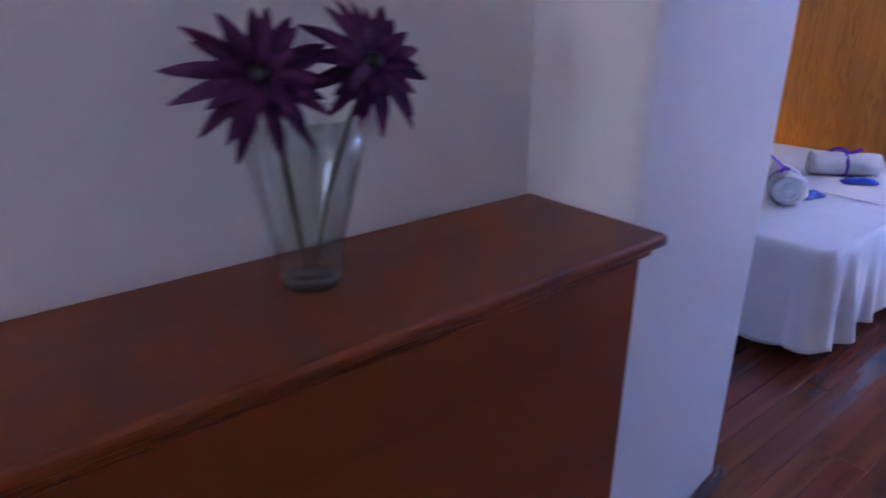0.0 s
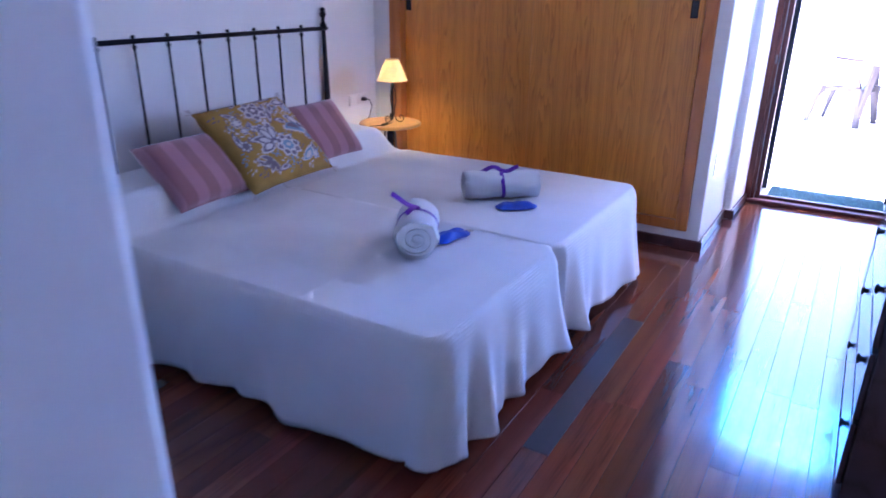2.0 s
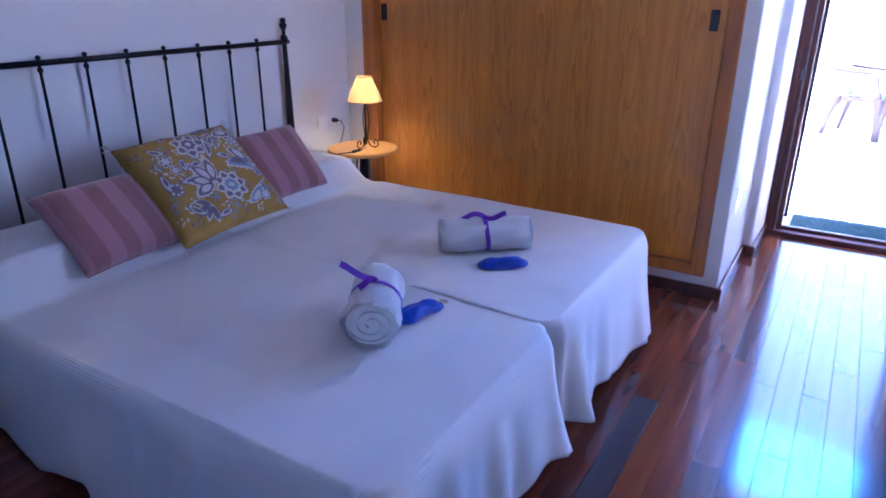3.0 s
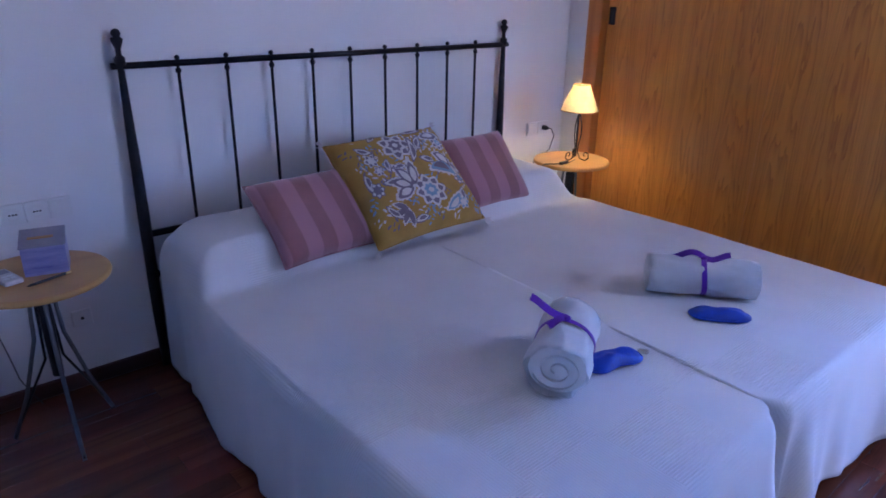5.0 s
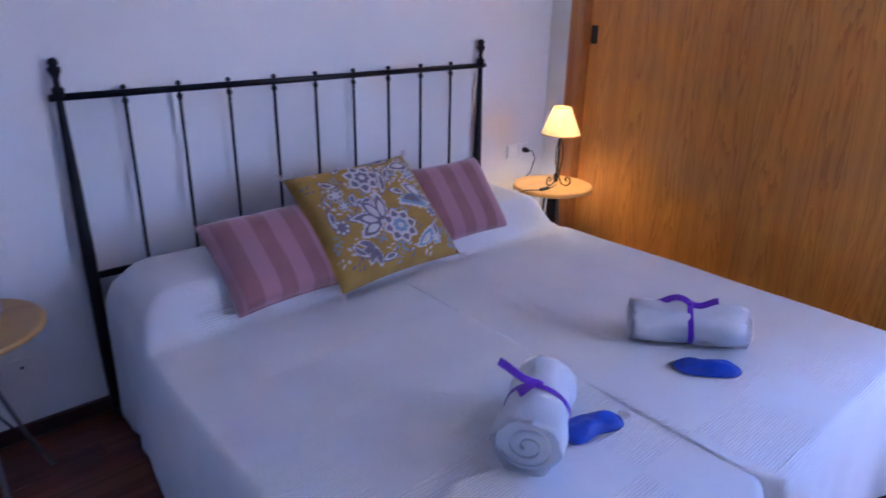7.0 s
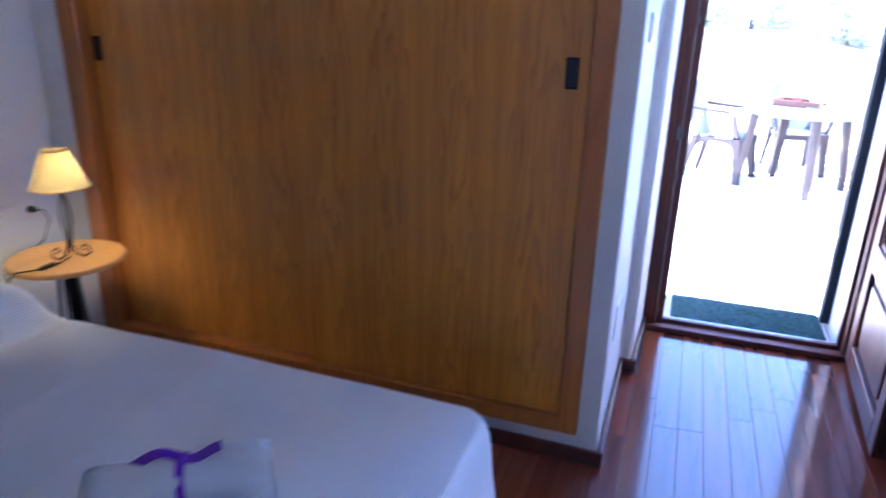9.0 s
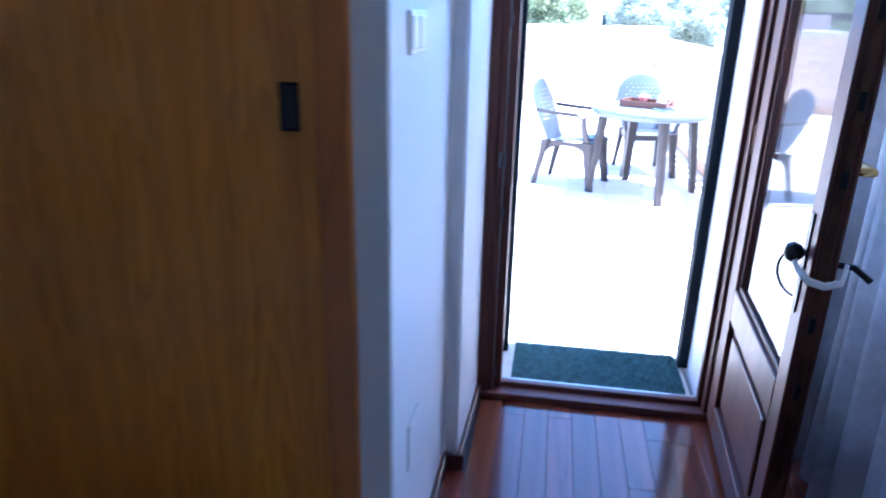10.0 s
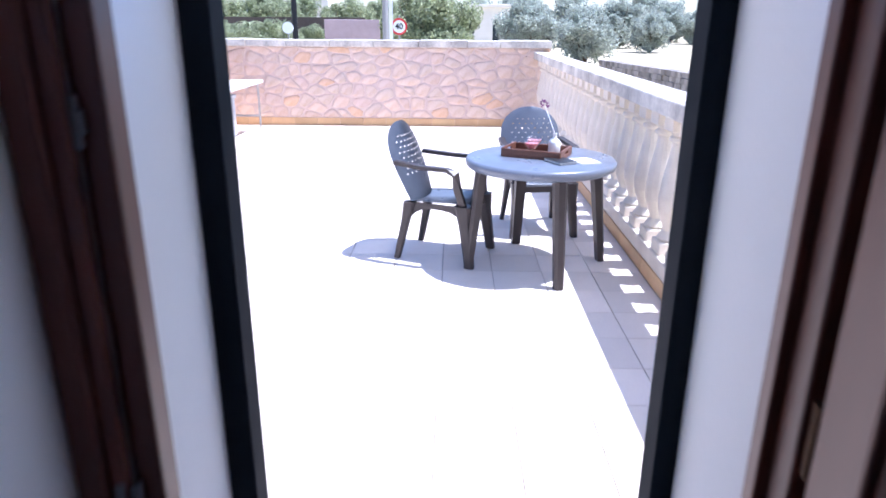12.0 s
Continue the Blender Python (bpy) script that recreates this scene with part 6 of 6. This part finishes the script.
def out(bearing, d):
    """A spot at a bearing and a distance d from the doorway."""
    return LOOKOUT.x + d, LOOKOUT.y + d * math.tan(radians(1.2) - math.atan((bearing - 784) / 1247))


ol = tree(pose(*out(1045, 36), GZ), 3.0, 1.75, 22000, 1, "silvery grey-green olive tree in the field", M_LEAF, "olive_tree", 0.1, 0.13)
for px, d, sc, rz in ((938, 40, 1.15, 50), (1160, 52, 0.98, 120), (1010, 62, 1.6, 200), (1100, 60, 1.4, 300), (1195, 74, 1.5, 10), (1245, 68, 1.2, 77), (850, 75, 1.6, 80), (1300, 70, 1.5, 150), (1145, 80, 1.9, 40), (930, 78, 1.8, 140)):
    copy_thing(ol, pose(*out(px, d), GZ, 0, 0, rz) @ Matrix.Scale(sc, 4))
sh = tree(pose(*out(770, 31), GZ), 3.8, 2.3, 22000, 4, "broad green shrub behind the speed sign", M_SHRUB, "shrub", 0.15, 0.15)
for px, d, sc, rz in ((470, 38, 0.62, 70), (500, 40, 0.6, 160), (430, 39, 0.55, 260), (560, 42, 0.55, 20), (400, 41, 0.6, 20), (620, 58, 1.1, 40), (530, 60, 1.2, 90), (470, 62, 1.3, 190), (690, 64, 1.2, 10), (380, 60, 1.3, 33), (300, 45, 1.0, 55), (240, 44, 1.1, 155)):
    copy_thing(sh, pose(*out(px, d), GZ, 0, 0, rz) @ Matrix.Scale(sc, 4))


def palm(m):
    rng = random.Random(3)
    ob = thing("palm_tree", m, "small palm with arching fronds in the garden", "tree")
    bm = bmesh.new()
    tube(bm, [(0, 0, 0), (0, 0, 1.5)], [0.16, 0.14], 8)
    part("trunk", bm, M_BARK, ob)
    for i in range(16):
        a = 2 * math.pi * i / 16 + rng.uniform(-0.2, 0.2)
        up = rng.uniform(0.4, 1.2)
        bm = bmesh.new()
        pts = [(0.9 * t * math.cos(a) * 1.2, 0.9 * t * math.sin(a) * 1.2, 1.5 + up * t - 1.0 * t * t) for t in [k / 8 for k in range(9)]]
        strip(bm, pts, 0.1, (0, 0, 1), 0.004)
        for k in range(1, 9):
            p = Vector(pts[k])
            for sgn in (-1, 1):
                d = Vector((-math.sin(a) * sgn, math.cos(a) * sgn, -0.35)) * 0.3
                q = p + d + Vector((math.cos(a), math.sin(a), 0)) * 0.12
                bm.faces.new([bm.verts.new(p), bm.verts.new(p + Vector((0.05 * math.cos(a), 0.05 * math.sin(a), 0))), bm.verts.new(q)])
        part("frond", bm, M_SHRUB, ob)
    return ob


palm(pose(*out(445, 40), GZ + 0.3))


def building(m, w, d, h, label):
    ob = thing("house", m, label, "house")
    part("wall", box(bmesh.new(), 0, d, -w / 2, w / 2, 0, h), M_RENDER, ob)
    part("roof", box(bmesh.new(), -0.3, d + 0.3, -w / 2 - 0.3, w / 2 + 0.3, h, h + 0.25, 0.03), M_RENDER, ob, "flat white roof edge")
    wi = part("window", box(bmesh.new(), -0.03, 0.0, w * 0.28, w * 0.43, h * 0.38, h * 0.85), M_DARKGLASS, ob)
    part("sill", box(bmesh.new(), -0.08, 0.0, w * 0.26, w * 0.45, h * 0.35, h * 0.38), M_RENDER, wi)
    part("door", box(bmesh.new(), -0.03, 0.0, -w * 0.3, -w * 0.15, 0, h * 0.7), M_DARKGLASS, ob)
    return ob


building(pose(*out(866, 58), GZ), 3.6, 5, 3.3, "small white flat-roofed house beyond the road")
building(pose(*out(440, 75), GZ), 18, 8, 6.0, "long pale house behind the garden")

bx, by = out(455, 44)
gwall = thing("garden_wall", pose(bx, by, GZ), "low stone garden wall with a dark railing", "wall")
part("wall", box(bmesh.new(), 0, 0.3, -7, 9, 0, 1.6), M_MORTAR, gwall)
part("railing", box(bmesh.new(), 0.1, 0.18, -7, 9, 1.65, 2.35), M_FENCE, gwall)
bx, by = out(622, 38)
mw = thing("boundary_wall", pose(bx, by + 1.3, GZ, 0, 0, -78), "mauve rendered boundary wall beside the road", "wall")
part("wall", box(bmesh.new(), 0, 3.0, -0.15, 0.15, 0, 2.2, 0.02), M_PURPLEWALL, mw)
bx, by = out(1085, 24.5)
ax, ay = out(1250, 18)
dsw = thing("dry_stone_wall", pose(bx, by, GZ, 0, 0, math.degrees(math.atan2(ay - by, ax - bx))), "grey dry-stone field wall below the olive trees", "stone wall")
M_GREYSTONE = material("grey_field_stone", (0.30, 0.26, 0.24), 0.9, 0, 0.15, 4, 40, 0.5, piece=0.35)
rng = random.Random(12)
ln = math.hypot(ax - bx, ay - by) + 6
bm = bmesh.new()
z = 0.0
while z < 0.78:
    chh = rng.uniform(0.1, 0.17)
    x = -0.1
    while x < ln:
        w = rng.uniform(0.14, 0.36)
        box(bm, x + 0.006, x + w - 0.006, -0.25 + rng.uniform(-0.03, 0.03), 0.25, z + 0.004, z + chh - 0.004)
        x += w
    z += chh
tagged(part("stone", bm, M_GREYSTONE, dsw), kind="stuff")

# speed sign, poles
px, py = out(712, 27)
sign = thing("road_sign", pose(px, py, GZ), "round red-rimmed 40 speed limit sign on a post", "road sign")
def disc(r, x, zc, mat, name, label=""):
    bm = bmesh.new()
    loft(bm, [[(xx, r * math.cos(a), zc + r * math.sin(a)) for a in [2 * math.pi * i / 36 for i in range(36)]] for xx in (x, x + 0.006)])
    return part(name, bm, mat, sign, label)


SZ = 1.9
disc(0.31, 0.0, SZ, M_REDSIGN, "rim", "red rim")
disc(0.235, -0.005, SZ, M_SIGNWHITE, "face", "white face")
cu = bpy.data.curves.new("numerals", "FONT")
cu.body, cu.size, cu.align_x, cu.align_y, cu.extrude, cu.offset = "40", 0.30, "CENTER", "CENTER", 0.002, 0.008
cu.materials.append(M_SIGNBLACK)
tx = new("numerals", cu)
tx.parent = sign
tx.matrix_basis = Matrix.Translation((-0.009, 0, SZ)) @ Matrix(((0, 0, -1, 0), (-1, 0, 0, 0), (0, 1, 0, 0), (0, 0, 0, 1)))
bm = bmesh.new()
tube(bm, [(0.04, 0, 0), (0.04, 0, 2.3)], 0.03, 8)
part("post", bm, M_POLE, sign)
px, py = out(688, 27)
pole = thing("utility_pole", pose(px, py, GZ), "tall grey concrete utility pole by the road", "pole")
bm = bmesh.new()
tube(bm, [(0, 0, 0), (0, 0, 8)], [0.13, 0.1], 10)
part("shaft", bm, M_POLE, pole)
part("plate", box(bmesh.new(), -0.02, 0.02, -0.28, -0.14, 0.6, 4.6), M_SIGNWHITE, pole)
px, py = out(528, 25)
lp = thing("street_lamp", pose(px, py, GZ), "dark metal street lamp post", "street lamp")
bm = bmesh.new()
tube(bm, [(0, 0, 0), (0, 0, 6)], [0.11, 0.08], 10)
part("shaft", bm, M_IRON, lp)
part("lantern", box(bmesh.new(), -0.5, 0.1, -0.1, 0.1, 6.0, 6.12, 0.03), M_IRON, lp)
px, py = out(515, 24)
ms = thing("traffic_mirror", pose(px, py, GZ), "small round white traffic mirror on a post", "traffic mirror")
bm = bmesh.new()
loft(bm, [[(xx, 0.19 * math.cos(a), 1.85 + 0.19 * math.sin(a)) for a in [2 * math.pi * i / 28 for i in range(28)]] for xx in (0, 0.03)])
part("disc", bm, M_SIGNWHITE, ms)
bm = bmesh.new()
tube(bm, [(0.05, 0, 0), (0.05, 0, 1.9)], 0.025, 8)
part("post", bm, M_POLE, ms)

# ---- floor pieces ----
rng = random.Random(21)
PW = 0.0905
plank_cache = {}


def plank_mesh(w, ln):
    key = round(ln, 2)
    if key not in plank_cache:
        plank_cache[key] = mesh_of("plank", box(bmesh.new(), 0, key - 0.0012, 0, w - 0.0012, -0.006, 0.0, 0.0006, 1), M_PLANK)
    return plank_cache[key]


verts, faces = [], []
row = 0
y = 0.77 - 18 * PW
while y < NY:
    lo, hi = -4.4, 6.24
    if y < -0.2 or y > 0.66:
        hi = 6.24 if y < -0.2 else (5.764 if y < 0.745 else 5.05)
    if y > 0.86:
        lo = 1.72
    x = lo - rng.uniform(0, 1.0)
    dark_row = abs(y - 0.77) < 0.01
    if dark_row:
        x = 2.93 - 1.09 * 5
    while x < hi:
        ln = 1.09 if dark_row else rng.choice((0.75, 0.9, 1.05, 1.2))
        a, b = max(lo, x), min(hi, x + ln)
        if b - a > 0.03:
            if -0.9 < y < 0.99:
                ob = new("plank", plank_mesh(PW, b - a))
                ob.parent = floor
                ob.location = (a, y, 0)
                if dark_row and abs(x - 2.93) < 0.01:
                    ob.data = ob.data.copy()
                    ob.data.materials[0] = M_DARKPLANK
                    tagged(ob, "dark grey-brown replacement plank")
            else:
                k = len(verts)
                verts += [(a + 0.0006, y + 0.0006, 0), (b - 0.0006, y + 0.0006, 0), (b - 0.0006, y + PW - 0.0006, 0), (a + 0.0006, y + PW - 0.0006, 0),
                          (a + 0.0006, y + 0.0006, -0.006), (b - 0.0006, y + 0.0006, -0.006), (b - 0.0006, y + PW - 0.0006, -0.006), (a + 0.0006, y + PW - 0.0006, -0.006)]
                faces += [(k, k + 1, k + 2, k + 3), (k + 4, k + 5, k + 1, k), (k + 6, k + 7, k + 3, k + 2), (k + 5, k + 6, k + 2, k + 1), (k + 7, k + 4, k, k + 3)]
        x += ln
    y += PW
me = bpy.data.meshes.new("planks")
me.from_pydata(verts, [], faces)
me.materials.append(M_PLANK)
pk = new("planks", me)
pk.parent = floor
tagged(pk, kind="stuff")

# terrace tiles
TS = 0.33
tile_mesh = mesh_of("tile", box(bmesh.new(), 0.002, TS - 0.002, 0.002, TS - 0.002, -0.012, 0.0, 0.002, 1), M_TILE)
verts, faces = [], []
i = 0
x = 6.785
count = 0
while x + TS < TX1 + 0.02:
    y = TY0 + 0.013
    j = 0
    while y + TS < 5.4:
        near = x < 12.2 and y < 2.2
        dz = rng.uniform(-0.0012, 0.0)
        if near and count < 300:
            ob = new("tile", tile_mesh)
            ob.parent = terrace
            ob.location = (x, y, dz)
            count += 1
        else:
            k = len(verts)
            a, b, c, d = x + 0.003, x + TS - 0.003, y + 0.003, y + TS - 0.003
            verts += [(a, c, dz), (b, c, dz), (b, d, dz), (a, d, dz), (a, c, -0.012), (b, c, -0.012), (b, d, -0.012), (a, d, -0.012)]
            faces += [(k, k + 1, k + 2, k + 3), (k + 4, k + 5, k + 1, k), (k + 6, k + 7, k + 3, k + 2), (k + 5, k + 6, k + 2, k + 1), (k + 7, k + 4, k, k + 3)]
        y += TS
    x += TS
me = bpy.data.meshes.new("tiles")
me.from_pydata(verts, [], faces)
me.materials.append(M_TILE)
tl = new("tiles", me)
tl.parent = terrace
tagged(tl, kind="stuff")
